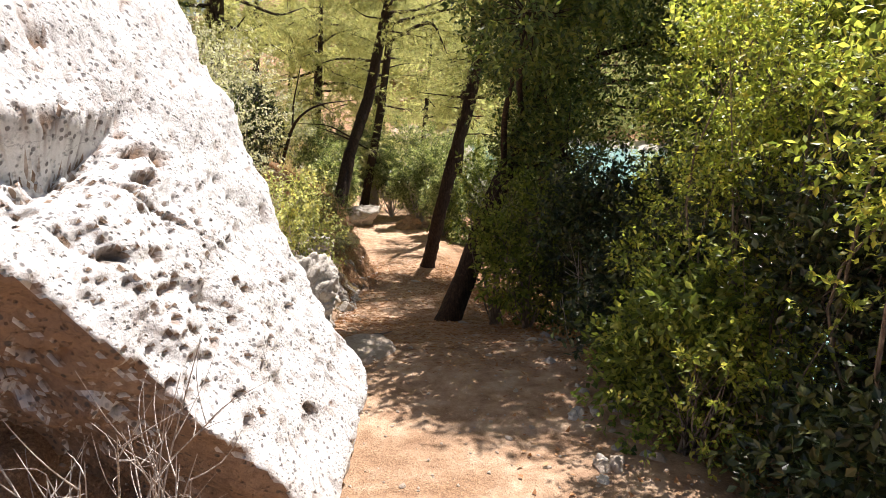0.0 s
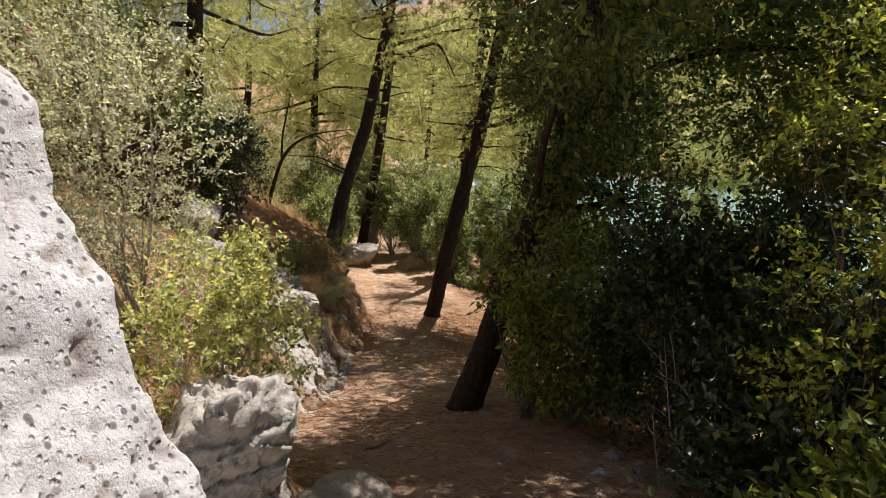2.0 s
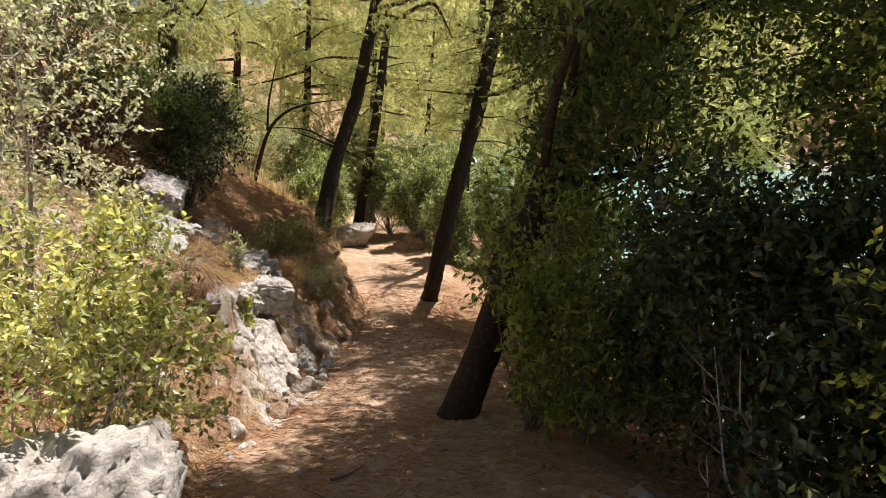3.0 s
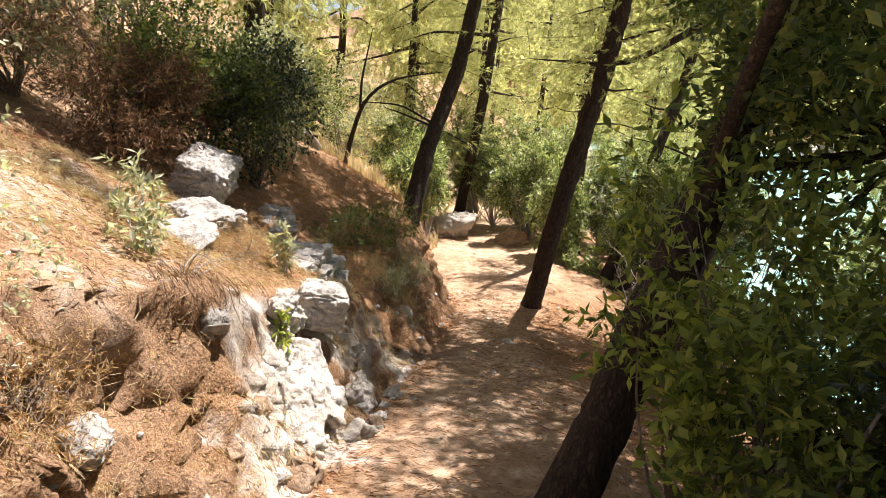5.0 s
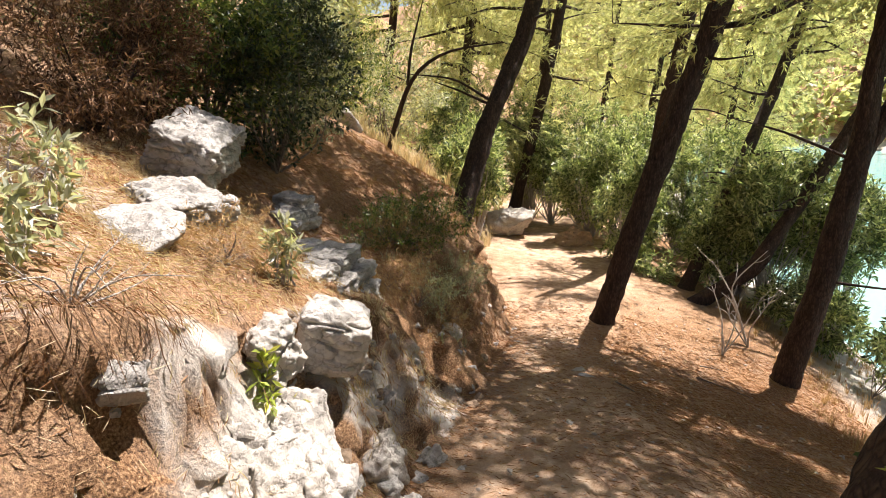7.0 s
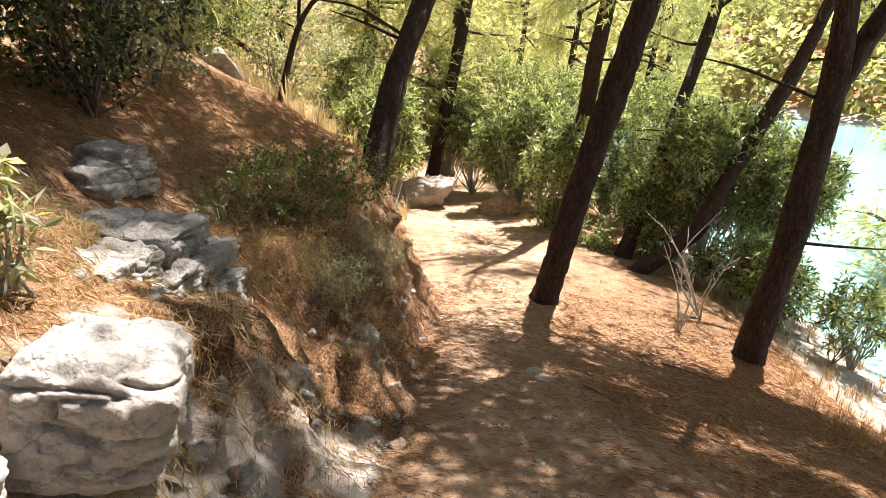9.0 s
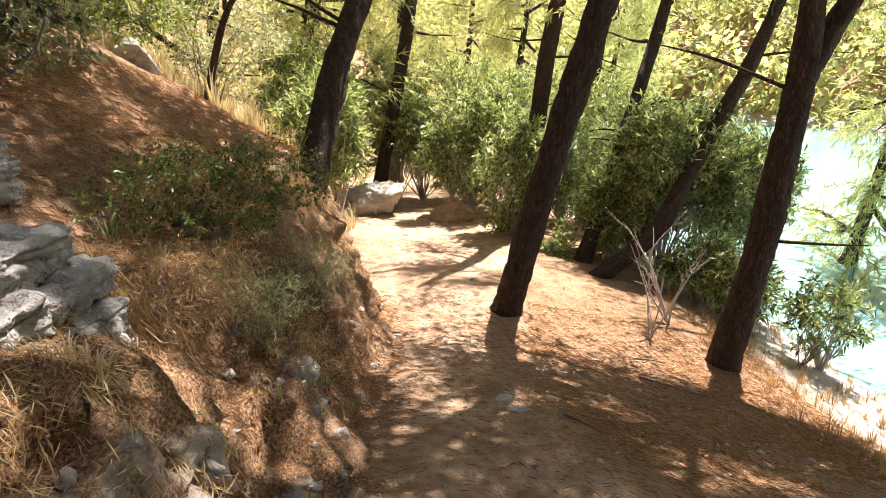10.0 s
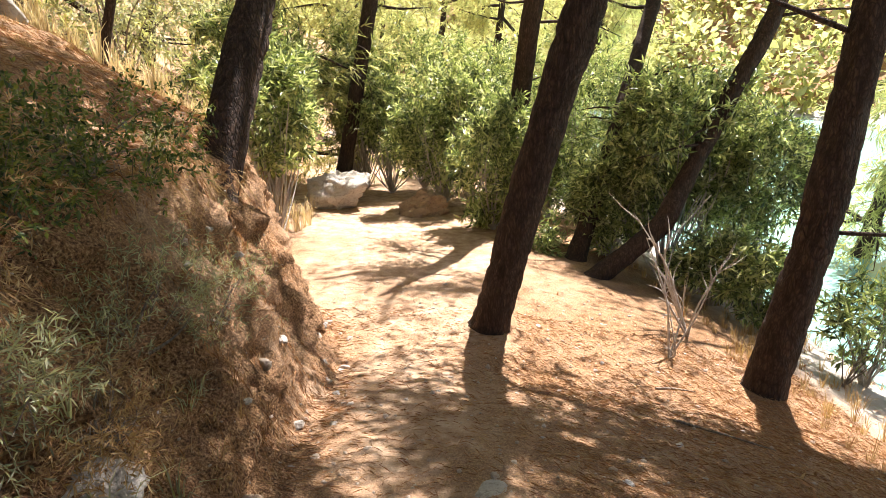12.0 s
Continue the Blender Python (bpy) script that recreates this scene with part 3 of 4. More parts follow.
def pine(points, radii, seed, label, boughs=10, lowest=2.0, reach=2.2, sheaves=2940, needle=0.10, each=12, rough=0.02, tip=None, group="pines beside the path", fork=None, width=0.006, droop=0.25, stubs=7, sprays=()):
    """A pine: barked trunk, side boughs and needle sheaves on them."""
    rng = np.random.default_rng(seed)
    base = np.array(points[0], float)
    rel = np.array(points, float) - base
    root = thing("pine_tree", base, label, "tree", group)
    v, f, line = tube(rel, radii, 28 if rough else 10, seed, rough, radii[0] * 0.45)
    part("trunk", mesh_from("trunk", v, f, PINE_BARK), root)
    lines = [line]
    if fork:
        v, f, second = tube(np.array(fork[0], float) - base, fork[1], 22, seed + 1, rough)
        part("trunk", mesh_from("trunk", v, f, PINE_BARK), root)
        lines.append(second)
    ends, spots, ways, twigs = [], [], [], []
    for i in range(boughs):
        ln = lines[i % len(lines)]
        high = ln[:, 2]
        z = lowest + (high.max() - lowest) * (i + rng.uniform(0, 1)) / boughs
        start = np.array([np.interp(z, high, ln[:, j]) for j in range(3)])
        a = rng.uniform(0, 2 * np.pi)
        long = reach * rng.uniform(0.6, 1.15) * (1 - 0.4 * (i / boughs))
        end = start + np.array((math.cos(a), math.sin(a), rng.uniform(-droop, 0.3))) * long
        mid = (start + end) / 2 + rng.normal(size=3) * 0.14 * long
        r = 0.018 + 0.016 * long
        v, f, bend = tube([start, mid, end], [r, r * 0.6, 0.006], 6)
        part("bough", mesh_from("bough", v, f, PINE_BARK), root)
        m = max(4, int(sheaves / boughs))
        t = rng.uniform(0.25, 1.0, m)
        at = np.stack([np.interp(t * (len(bend) - 1), np.arange(len(bend)), bend[:, j]) for j in range(3)], 1)
        off = rng.normal(size=(m, 3)) * np.array((0.26, 0.26, 0.18)) * long * (0.35 + 0.5 * t[:, None])
        spots.append(at + off - np.array((0, 0, droop * 0.4)) * np.abs(rng.normal(size=(m, 1))))
        ways.append(unit(off + (end - start) * 0.25 + np.array((0, 0, -droop * 0.6)) + rng.normal(size=(m, 3)) * 0.25))
        for s in spots[-1][:: max(1, m // 11)]:
            j = np.argmin(np.linalg.norm(bend - s, axis=1))
            v, f, _ = tube([bend[j], (bend[j] + s) / 2 + rng.normal(size=3) * 0.06, s], [0.007, 0.005, 0.002], 3, rings=4)
            twigs.append((v, f))
    # longer unseen boughs added for shade, their needles spread in flat fans
    for x, y, z, a, b, c, m in sprays:
        mid = np.array((x, y, z)) - base
        j = np.argmin(np.linalg.norm(lines[0] - mid + np.array((0, 0, 0.6)), axis=1))
        v, f, bend = tube([lines[0][j], (lines[0][j] + mid) / 2 + rng.normal(size=3) * 0.15, mid], [0.05, 0.035, 0.012], 6)
        part("bough", mesh_from("bough", v, f, PINE_BARK), root)
        lump = unit(rng.normal(size=(14, 3))) * rng.uniform(0.3, 0.85, (14, 1))
        w = lump[rng.integers(0, 14, m)] + rng.normal(size=(m, 3)) * 0.17
        spots.append(mid + w * np.array((a, b, c)))
        ways.append(unit(w + rng.normal(size=(m, 3)) * 0.4))
        for e in spots[-1][:: max(1, m // 16)]:
            v, f, _ = tube([mid, (mid + e) / 2 + rng.normal(size=3) * 0.08, e], [0.014, 0.008, 0.002], 3, rings=4)
            twigs.append((v, f))
    v, f = joined(twigs)
    tagged(part("twig_work", mesh_from("twig_work", v, f, PINE_BARK), root), kind="stuff")
    for i in range(stubs):
        ln = lines[i % len(lines)]
        j = rng.integers(int(len(ln) * 0.18), int(len(ln) * 0.75))
        a = rng.uniform(0, 2 * np.pi)
        far = rng.uniform(0.3, 0.9) if i % 3 else rng.uniform(0.9, 1.7)
        e = ln[j] + np.array((math.cos(a), math.sin(a), rng.uniform(-0.2, 0.4))) * far
        v, f, _ = tube([ln[j], (ln[j] + e) / 2 + rng.normal(size=3) * 0.08 * far, e], [0.028, 0.018, 0.006], 6)
        part("dead_branch", mesh_from("dead_branch", v, f, PINE_BARK), root)
    v, f = tufts(np.concatenate(spots), np.concatenate(ways), needle, each, rng, width)
    tagged(part("crown", mesh_from("crown", v, f, NEEDLE, False), root), kind="stuff")
    return root


# sprays: boughs added out of view, set where path and bank need shade
P = "tall leaning pine with dark fissured bark beside the path"
# the pine that stands in the path
# its unseen top is bent so that the crown shades the bank
pine([(-0.47, 15.40, -3.42), (0.10, 15.30, -1.0), (0.63, 15.15, 1.0), (1.15, 14.9, 3.5), (0.95, 14.5, 6.0), (0.5, 13.9, 8.6)], [0.175, 0.165, 0.155, 0.13, 0.10, 0.04], 11,
     "leaning pine with dark fissured bark standing in the path", boughs=18, lowest=7.6, reach=3.0, sheaves=4600, width=0.009,
     sprays=[(-0.6, 15.3, 5.2, 1.1, 1.0, 0.4, 1500), (1.5, 13.4, 5.6, 1.1, 1.2, 0.4, 500)])
# the forked pine at the slope's edge
pine([(2.24, 15.10, -4.05), (2.55, 15.20, -2.3), (2.69, 15.30, -1.0), (2.80, 15.40, -0.25), (2.75, 15.4, 0.58), (2.8, 15.4, 2.0), (2.95, 15.4, 5.5)], [0.19, 0.17, 0.165, 0.155, 0.115, 0.10, 0.05], 12,
     "forked pine with dark bark on the lake side of the path", boughs=20, lowest=5.4, reach=3.5, sheaves=8000, width=0.009,
     sprays=[(3.6, 16.2, 5.6, 1.4, 1.3, 0.4, 2200), (4.8, 17.0, 5.6, 1.2, 1.1, 0.4, 1500), (2.3, 15.3, 5.9, 1.1, 1.0, 0.4, 1200), (3.4, 14.2, 5.7, 1.1, 0.9, 0.4, 1200), (1.9, 16.7, 5.8, 1.0, 1.0, 0.4, 1000), (4.9, 15.4, 5.6, 1.2, 1.1, 0.4, 1400)],
     fork=([(2.76, 15.38, -0.5), (3.02, 15.45, 0.05), (3.3, 15.5, 0.6), (4.2, 15.6, 3.0), (4.7, 15.7, 6.0)], [0.125, 0.12, 0.11, 0.08, 0.03]))
# on the bank's rim
pine([(-2.74, 14.5, -1.75), (-2.62, 14.75, -1.25), (-2.45, 15.3, -0.2), (-2.0, 16.0, 1.2), (-1.4, 16.8, 4.0), (-1.3, 17.2, 7.0)], [0.19, 0.17, 0.15, 0.135, 0.11, 0.04], 13,
     "dark leaning pine rooted in the rim of the bank", boughs=13, lowest=4.0, reach=2.8, sheaves=2600, sprays=[(-1.9, 14.0, 5.0, 1.2, 1.3, 0.35, 1500), (-2.3, 15.8, 5.0, 1.3, 1.2, 0.4, 1600)])
pine([(-3.35, 24.0, -3.5), (-3.2, 24.0, -2.7), (-2.5, 24.0, 0.62), (-2.0, 24.2, 4.0), (-1.9, 24.3, 7.5)], [0.2, 0.17, 0.16, 0.12, 0.04], 14, P, boughs=12, lowest=5.0, reach=2.6, sheaves=3360, rough=0.012)
# the pine that lies along the ground and then rises
pine([(0.8, 18.1, -4.2), (1.6, 18.4, -3.74), (2.45, 18.6, -3.08), (3.0, 19.0, -2.15), (3.5, 19.25, -1.25), (3.9, 19.35, -0.45), (4.3, 19.6, 0.4), (5.0, 19.9, 2.5), (5.5, 20.0, 4.5)], [0.17, 0.16, 0.145, 0.135, 0.13, 0.13, 0.12, 0.09, 0.04], 15,
     "crooked pine whose trunk lies low and then rises", boughs=14, lowest=5.0, reach=3.0, sheaves=2200, width=0.009)
pine([(0.45, 21.4, -3.85), (0.50, 21.3, -1.8), (0.60, 20.7, -0.1), (0.9, 20.6, 2.0), (1.2, 20.5, 6.0)], [0.2, 0.18, 0.17, 0.14, 0.04], 16, P, boughs=11, lowest=5.2, reach=2.0, sheaves=1700, rough=0.012)
pine([(1.25, 19.2, -4.0), (1.5, 19.5, -3.4), (2.13, 20.2, -1.6), (3.02, 21.8, 0.25), (3.9, 22.6, 3.5), (4.2, 23, 6)], [0.17, 0.15, 0.14, 0.13, 0.10, 0.04], 17, P, boughs=12, lowest=3.4, reach=2.2, sheaves=1800, rough=0.012)
# up on the hillside
pine([(-5.6, 15.0, 0.2), (-5.5, 14.8, 2.0), (-5.2, 14.7, 4.5), (-5.0, 14.6, 8.0)], [0.2, 0.18, 0.15, 0.05], 18, "dark pine on the shaded hillside", boughs=12, lowest=2.6, reach=2.4, sheaves=3570, rough=0.012,
     sprays=[(-2.9, 12.5, 5.0, 1.4, 1.4, 0.4, 1900), (-3.9, 11.4, 5.0, 1.3, 1.1, 0.4, 1600), (-2.4, 10.6, 5.2, 0.9, 0.6, 0.3, 260)])
# the wood beyond, whose boughs hang low
FAR = "sunlit pine with low hanging boughs near the lake shore"
for i, (x, y, h) in enumerate([(-5.5, 24, 9), (-8.5, 21, 9), (-3.6, 27, 10), (0.2, 29, 8), (3.0, 30, 8), (-7, 31, 11), (-1.5, 34, 10), (-12, 27, 10), (8.5, 22.5, 7), (-10, 38, 12), (0.5, 42, 11), (-4.5, 41, 12), (-7.2, 17.8, 8), (-9.5, 14.5, 9), (-9, 10.5, 9), (-13, 20, 10), (-8.2, 25, 9), (4.2, 33, 8)]):
    z = max(ground_at(x, y), LAKE) - 0.05
    pine([(x, y, z), (x + 0.5, y + 0.2, z + h * 0.4), (x + 1.0, y, z + h)], [0.17, 0.13, 0.04], 30 + i, FAR, boughs=22, lowest=0.6, reach=2.9, sheaves=1900, needle=0.26, each=8, rough=0, group="pines of the wood beyond", width=0.014, droop=0.5, stubs=0)


# the broad-leaved tree over the right of the path, its trunk bare at the foot
def leafy_tree(points, radii, crowns, seed, label, leaf, count, length, width):
    rng = np.random.default_rng(seed)
    base = np.array(points[0], float)
    root = thing("oak_tree", base, label, "tree")
    v, f, line = tube(np.array(points, float) - base, radii, 28, seed, 0.02, radii[0] * 0.4)
    part("trunk", mesh_from("trunk", v, f, OAK_BARK), root)
    starts, ways, twigs = [], [], []
    share = np.array([c[3] * c[4] * c[5] for c in crowns]) ** 0.8
    for (x, y, z, a, b, c), part_of in zip(crowns, share / share.sum()):
        mid = np.array((x, y, z)) - base
        j = np.argmin(np.linalg.norm(line - mid, axis=1))
        v, f, _ = tube([line[j], (line[j] + mid) / 2 + rng.normal(size=3) * 0.15, mid], [0.05, 0.035, 0.012], 7)
        part("bough", mesh_from("bough", v, f, OAK_BARK), root)
        n = int(count * part_of)
        lump = unit(rng.normal(size=(9, 3))) * 0.62
        w = rng.integers(0, 9, n)
        p = lump[w] + unit(rng.normal(size=(n, 3))) * rng.uniform(0.3, 1, (n, 1)) ** 0.6 * 0.5
        s = mid + p * np.array((a, b, c))
        starts.append(s)
        ways.append(unit(p + rng.normal(size=p.shape) * 0.4 + np.array((0, 0, 0.1))))
        for e in s[:: max(1, n // 40)]:
            v, f, _ = tube([mid, (mid + e) / 2 + rng.normal(size=3) * 0.08, e], [0.014, 0.008, 0.002], 3, rings=4)
            twigs.append((v, f))
    v, f = joined(twigs)
    tagged(part("twig_work", mesh_from("twig_work", v, f, OAK_BARK), root), kind="stuff")
    v, f = twig_leaves(np.concatenate(starts), np.concatenate(ways), 0.32, 7, length, width, rng)
    tagged(part("crown", mesh_from("crown", v, f, leaf, False), root), kind="stuff")
    return root


# crowns above z 3.8 are out of view, added to shade the path
leafy_tree([(-0.02, 7.50, -1.85), (0.33, 7.77, -1.0), (0.74, 8.11, 0.0), (1.2, 8.7, 0.9), (1.9, 9.6, 2.2), (2.4, 10.3, 4.0), (2.6, 10.6, 6.0)], [0.175, 0.155, 0.15, 0.145, 0.14, 0.12, 0.05],
           [(1.5, 9.2, 1.8, 0.9, 1.0, 0.9), (2.3, 8.4, 3.2, 1.7, 1.9, 1.2), (1.6, 7.6, 0.6, 0.8, 0.9, 0.9), (1.15, 5.9, 2.7, 0.75, 0.9, 0.6), (0.75, 5.5, 2.1, 0.5, 0.6, 0.4), (2.1, 6.6, 3.9, 1.1, 1.4, 0.9), (1.0, 7.6, 2.2, 0.8, 0.9, 0.7), (3.2, 11.5, 4.6, 1.9, 1.9, 1.2), (3.6, 7.3, 2.0, 1.4, 1.6, 1.6), (1.35, 7.5, -0.9, 0.75, 0.8, 0.6), (1.6, 8.6, 4.6, 1.5, 1.5, 0.8), (1.6, 10.3, 4.8, 0.8, 0.9, 0.5), (0.9, 7.3, 4.4, 1.0, 1.0, 0.6), (3.4, 8.8, 4.9, 1.4, 1.4, 0.8)],
           51, "dark leaning tree with broad glossy leaves shading the path", OAK_LEAF, 23000, 0.08, 0.038)

# ---- shrubs ----
GREEN = "dense evergreen shrub with small yellow-green leaves beside the path"
DARK = "dense shaded evergreen thicket on the lake side of the path"
for i, (x, y, z, a, b, c, n) in enumerate([(2.1, 3.75, 1.5, 0.85, 0.85, 0.7, 3600), (2.2, 2.1, 1.4, 0.8, 0.8, 0.9, 2200), (2.45, 5.0, 1.5, 0.75, 0.8, 0.8, 1800), (2.5, 3.3, 2.6, 0.95, 1.3, 0.7, 2200), (1.45, 3.0, -0.2, 0.3, 0.35, 0.3, 330), (1.9, 4.4, 0.35, 0.45, 0.5, 0.5, 600), (2.0, 2.9, 0.5, 0.45, 0.55, 0.5, 560)]):
    bush("evergreen_shrub", (x, y, z), (a, b, c), LENTISK_LEAF, TWIG, 60 + i, GREEN, count=n // 4, per=19, twig=0.34, length=0.045, width=0.022, group="shrubs along the path", lumps=20, low=-0.9, hollow=0.1, clump=0.5)
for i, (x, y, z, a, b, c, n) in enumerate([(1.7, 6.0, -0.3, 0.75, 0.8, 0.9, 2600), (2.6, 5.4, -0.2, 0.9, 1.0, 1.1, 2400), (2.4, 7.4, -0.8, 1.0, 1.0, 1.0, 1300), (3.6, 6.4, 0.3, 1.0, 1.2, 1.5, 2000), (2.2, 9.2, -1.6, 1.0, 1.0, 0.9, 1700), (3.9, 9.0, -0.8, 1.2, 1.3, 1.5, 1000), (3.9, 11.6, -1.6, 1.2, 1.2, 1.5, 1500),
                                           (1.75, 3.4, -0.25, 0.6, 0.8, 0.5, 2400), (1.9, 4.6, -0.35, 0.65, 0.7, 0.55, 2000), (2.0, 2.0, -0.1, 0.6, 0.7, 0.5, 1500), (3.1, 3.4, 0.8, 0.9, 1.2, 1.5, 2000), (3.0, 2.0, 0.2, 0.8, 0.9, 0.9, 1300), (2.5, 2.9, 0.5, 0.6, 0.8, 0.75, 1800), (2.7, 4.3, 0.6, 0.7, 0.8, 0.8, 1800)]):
    # bushes nearer than y 6.2 take leaves with shade in the colour
    bush("thicket_shrub", (x, y, z), (a, b, c), GREEN_LEAF if i == 7 else OAK_LEAF if y > 6.2 else SHADED_LEAF, TWIG, 70 + i, DARK, count=n // 2, per=10, twig=0.30, length=0.07, width=0.034, group="thicket below the path", lumps=14, low=-0.9, hollow=0.15)
bush("green_shrub", (1.05, 6.8, -0.40), (0.6, 0.6, 0.8), GREEN_LEAF, TWIG, 85, "fresh green shrub at the foot of the leaning tree", count=420, per=10, twig=0.26, length=0.08, width=0.034, lumps=12, low=-0.9)
bush("green_shrub", (0.66, 7.1, -0.02), (0.52, 0.42, 0.80), GREEN_LEAF, TWIG, 86, "loose green shrub with open sprays before the leaning tree", count=150, per=9, twig=0.28, length=0.075, width=0.03, lumps=16, low=-0.9, clump=0.45, stems=10)
bush("yellow_green_bush", (-1.32, 4.5, 0.32), (0.5, 0.42, 0.42), PALE_LEAF, PALE_TWIG, 81, "small yellow-green bush growing over the rocks", count=650, per=15, twig=0.2, length=0.035, width=0.018, lumps=11, low=-0.9)
bush("grey_bush", (-2.3, 5.7, 1.15), (0.75, 0.75, 0.95), ASH_LEAF, PALE_TWIG, 82, "tall sparse grey-green bush above the bank", count=1100, per=18, twig=0.28, length=0.034, width=0.017, lumps=13, low=-0.8)
for i, (x, y, z, a, b, c, n) in enumerate([(-4.6, 11.4, 1.0, 1.0, 1.1, 0.85, 2000), (-4.7, 13.2, 0.65, 0.9, 0.9, 0.9, 1800), (-5.4, 9.6, 2.0, 1.2, 1.3, 1.0, 1800), (-6.3, 12.2, 2.6, 1.4, 1.4, 1.3, 1800), (-6.0, 16.5, 1.0, 1.2, 1.3, 1.2, 1600), (-5.2, 14.6, 0.6, 0.8, 0.8, 0.8, 1200), (-5.4, 18.6, 0.3, 1.1, 1.0, 1.0, 1400), (-6.6, 8.2, 3.0, 1.2, 1.2, 1.2, 1300), (-7.6, 10.6, 4.0, 1.5, 1.5, 1.4, 1300), (-7.6, 14.5, 3.2, 1.5, 1.4, 1.4, 1300)]):
    bush("hillside_bush", (x, y, z), (a, b, c), SAGE_LEAF if i in (1, 2, 6, 9) else OAK_LEAF, TWIG, 90 + i, "shaggy green bush on the dry hillside", count=n // 2, per=11, twig=0.3, length=0.07, width=0.03, group="bushes on the hillside", lumps=12, low=-0.9)
for i, (x, y, z, a, b, c) in enumerate([(-4.5, 9.9, 0.75, 0.8, 0.8, 0.6), (-5.3, 8.9, 1.3, 0.9, 0.9, 0.6), (-4.9, 11.0, 0.7, 0.6, 0.6, 0.5)]):
    bush("dry_bush", (x, y, z), (a, b, c), DEAD_LEAF, OAK_BARK, 150 + i, "dead brown brush on the shaded hillside", count=700, per=14, twig=0.35, length=0.07, width=0.012, group="dead brush", lumps=11, low=-0.9)
# leaf colour darkened to stand for the hillside's shade
bush("hillside_bush", (-4.1, 11.9, 0.55), (0.8, 0.9, 0.85), SHADED_LEAF, TWIG, 156, "shaggy green bush on the dry hillside", count=800, per=12, twig=0.3, length=0.07, width=0.03, group="bushes on the hillside", lumps=12, low=-0.9)
bush("bank_shrub", (-2.62, 12.85, -1.08), (0.6, 0.66, 0.34), OAK_LEAF, TWIG, 97, "low dark shrub on the rim of the bank", count=520, per=14, twig=0.18, length=0.035, width=0.014, low=-0.9, stems=6, lumps=12)
bush("bank_shrub", (-2.85, 12.05, -1.12), (0.55, 0.62, 0.30), OAK_LEAF, TWIG, 98, "low dark shrub on the rim of the bank", count=380, per=13, twig=0.18, length=0.035, width=0.014, low=-0.9, stems=6, lumps=12)
for i, (x, y, w, h, leafy) in enumerate([(-2.25, 11.3, 0.3, 0.22, 1), (-2.55, 11.9, 0.32, 0.25, 0), (-2.2, 12.3, 0.28, 0.25, 1), (-2.45, 10.95, 0.25, 0.2, 0), (-2.1, 12.95, 0.25, 0.3, 1), (-2.85, 12.2, 0.35, 0.25, 0), (-2.05, 11.75, 0.2, 0.16, 0), (-2.3, 6.4, 0.3, 0.2, 0), (-2.7, 9.0, 0.25, 0.2, 0)]):
    bush("scrub_plant", (x, y, ground_at(x, y) + h * 0.6), (w, w, h), SAGE_LEAF if leafy else STRAW, TWIG, 170 + i, "wiry green scrub on the crumbling bank" if leafy else "dry straw-coloured scrub on the crumbling bank", "plant", count=170, per=14, twig=0.2, length=0.045, width=0.006, stems=5, group="scrub on the bank", lumps=9, low=-0.6)
SHORE = "lance-leaved green shrub on the lake shore"
for i, (x, y, z, a, b, c, n) in enumerate([(2.5, 20.0, -2.5, 1.0, 0.8, 1.5, 2400), (4.1, 20.5, -2.4, 1.1, 1.0, 1.7, 2600), (3.2, 18.3, -3.6, 0.6, 0.5, 0.5, 900), (0.0, 20.4, -2.6, 0.85, 0.7, 1.3, 2000), (-0.9, 22.4, -2.0, 1.0, 0.9, 1.5, 2000), (1.4, 22.6, -2.5, 1.0, 0.8, 1.5, 1800), (0.6, 19.6, -3.6, 0.4, 0.4, 0.45, 420), (-3.4, 18.4, -1.3, 0.8, 0.9, 0.9, 1600), (-4.4, 20.5, -0.8, 1.0, 1.0, 1.1, 1600), (4.4, 16.5, -3.8, 0.5, 0.5, 0.5, 350), (3.3, 21.5, -2.6, 1.0, 0.9, 1.2, 1500), (-2.2, 24.4, -2.0, 1.1, 0.9, 1.2, 1500), (3.6, 17.6, -3.7, 0.55, 0.5, 0.55, 700), (2.9, 19.5, -2.0, 1.2, 0.8, 1.3, 2600), (4.4, 19.4, -2.6, 0.9, 0.8, 1.2, 1700), (2.0, 19.9, -3.0, 0.8, 0.7, 1.0, 1400), (-0.3, 22.8, -1.9, 0.9, 0.7, 1.2, 2000), (0.5, 24.2, -1.8, 1.3, 1.0, 1.8, 2200), (-1.4, 25.0, -1.4, 1.5, 1.0, 1.9, 2200), (-3.2, 25.4, -1.5, 1.3, 1.0, 1.8, 2000), (-4.7, 23.2, -1.2, 1.2, 1.0, 1.5, 2000), (2.4, 23.4, -1.8, 1.3, 1.0, 1.6, 2000), (-2.9, 25.2, -1.6, 1.1, 0.9, 1.5, 1500)]):
    bush("lance_leaf_shrub", (x, y, z), (a, b, c), OLEANDER_LEAF, PALE_TWIG, 110 + i, SHORE, count=int(n * 0.42), length=0.155, width=0.036, twig=0.26, per=11, group="shrubs on the shore", lumps=26, low=-0.8, hollow=0.1, clump=0.66)

# ---- stones ----
S = "pale rough stone lodged in the dry bank"
rock("boulder", (-1.10, 4.05, -0.15), (0.38, 0.46, 0.60), LIMESTONE, 3, "rough grey boulder below the bush at the path's edge", level=6, layers=0.10, rough=0.10)
rock("flat_slab", (-0.72, 4.65, -0.76), (0.34, 0.42, 0.10), PEBBLE, 4, "flat pale slab half buried in the path", level=4)
perched = new("boulder", block_mesh("boulder", (0.21, 0.25, 0.19), LIMESTONE, 45, steps=44, edge=0.28, rough=0.016))
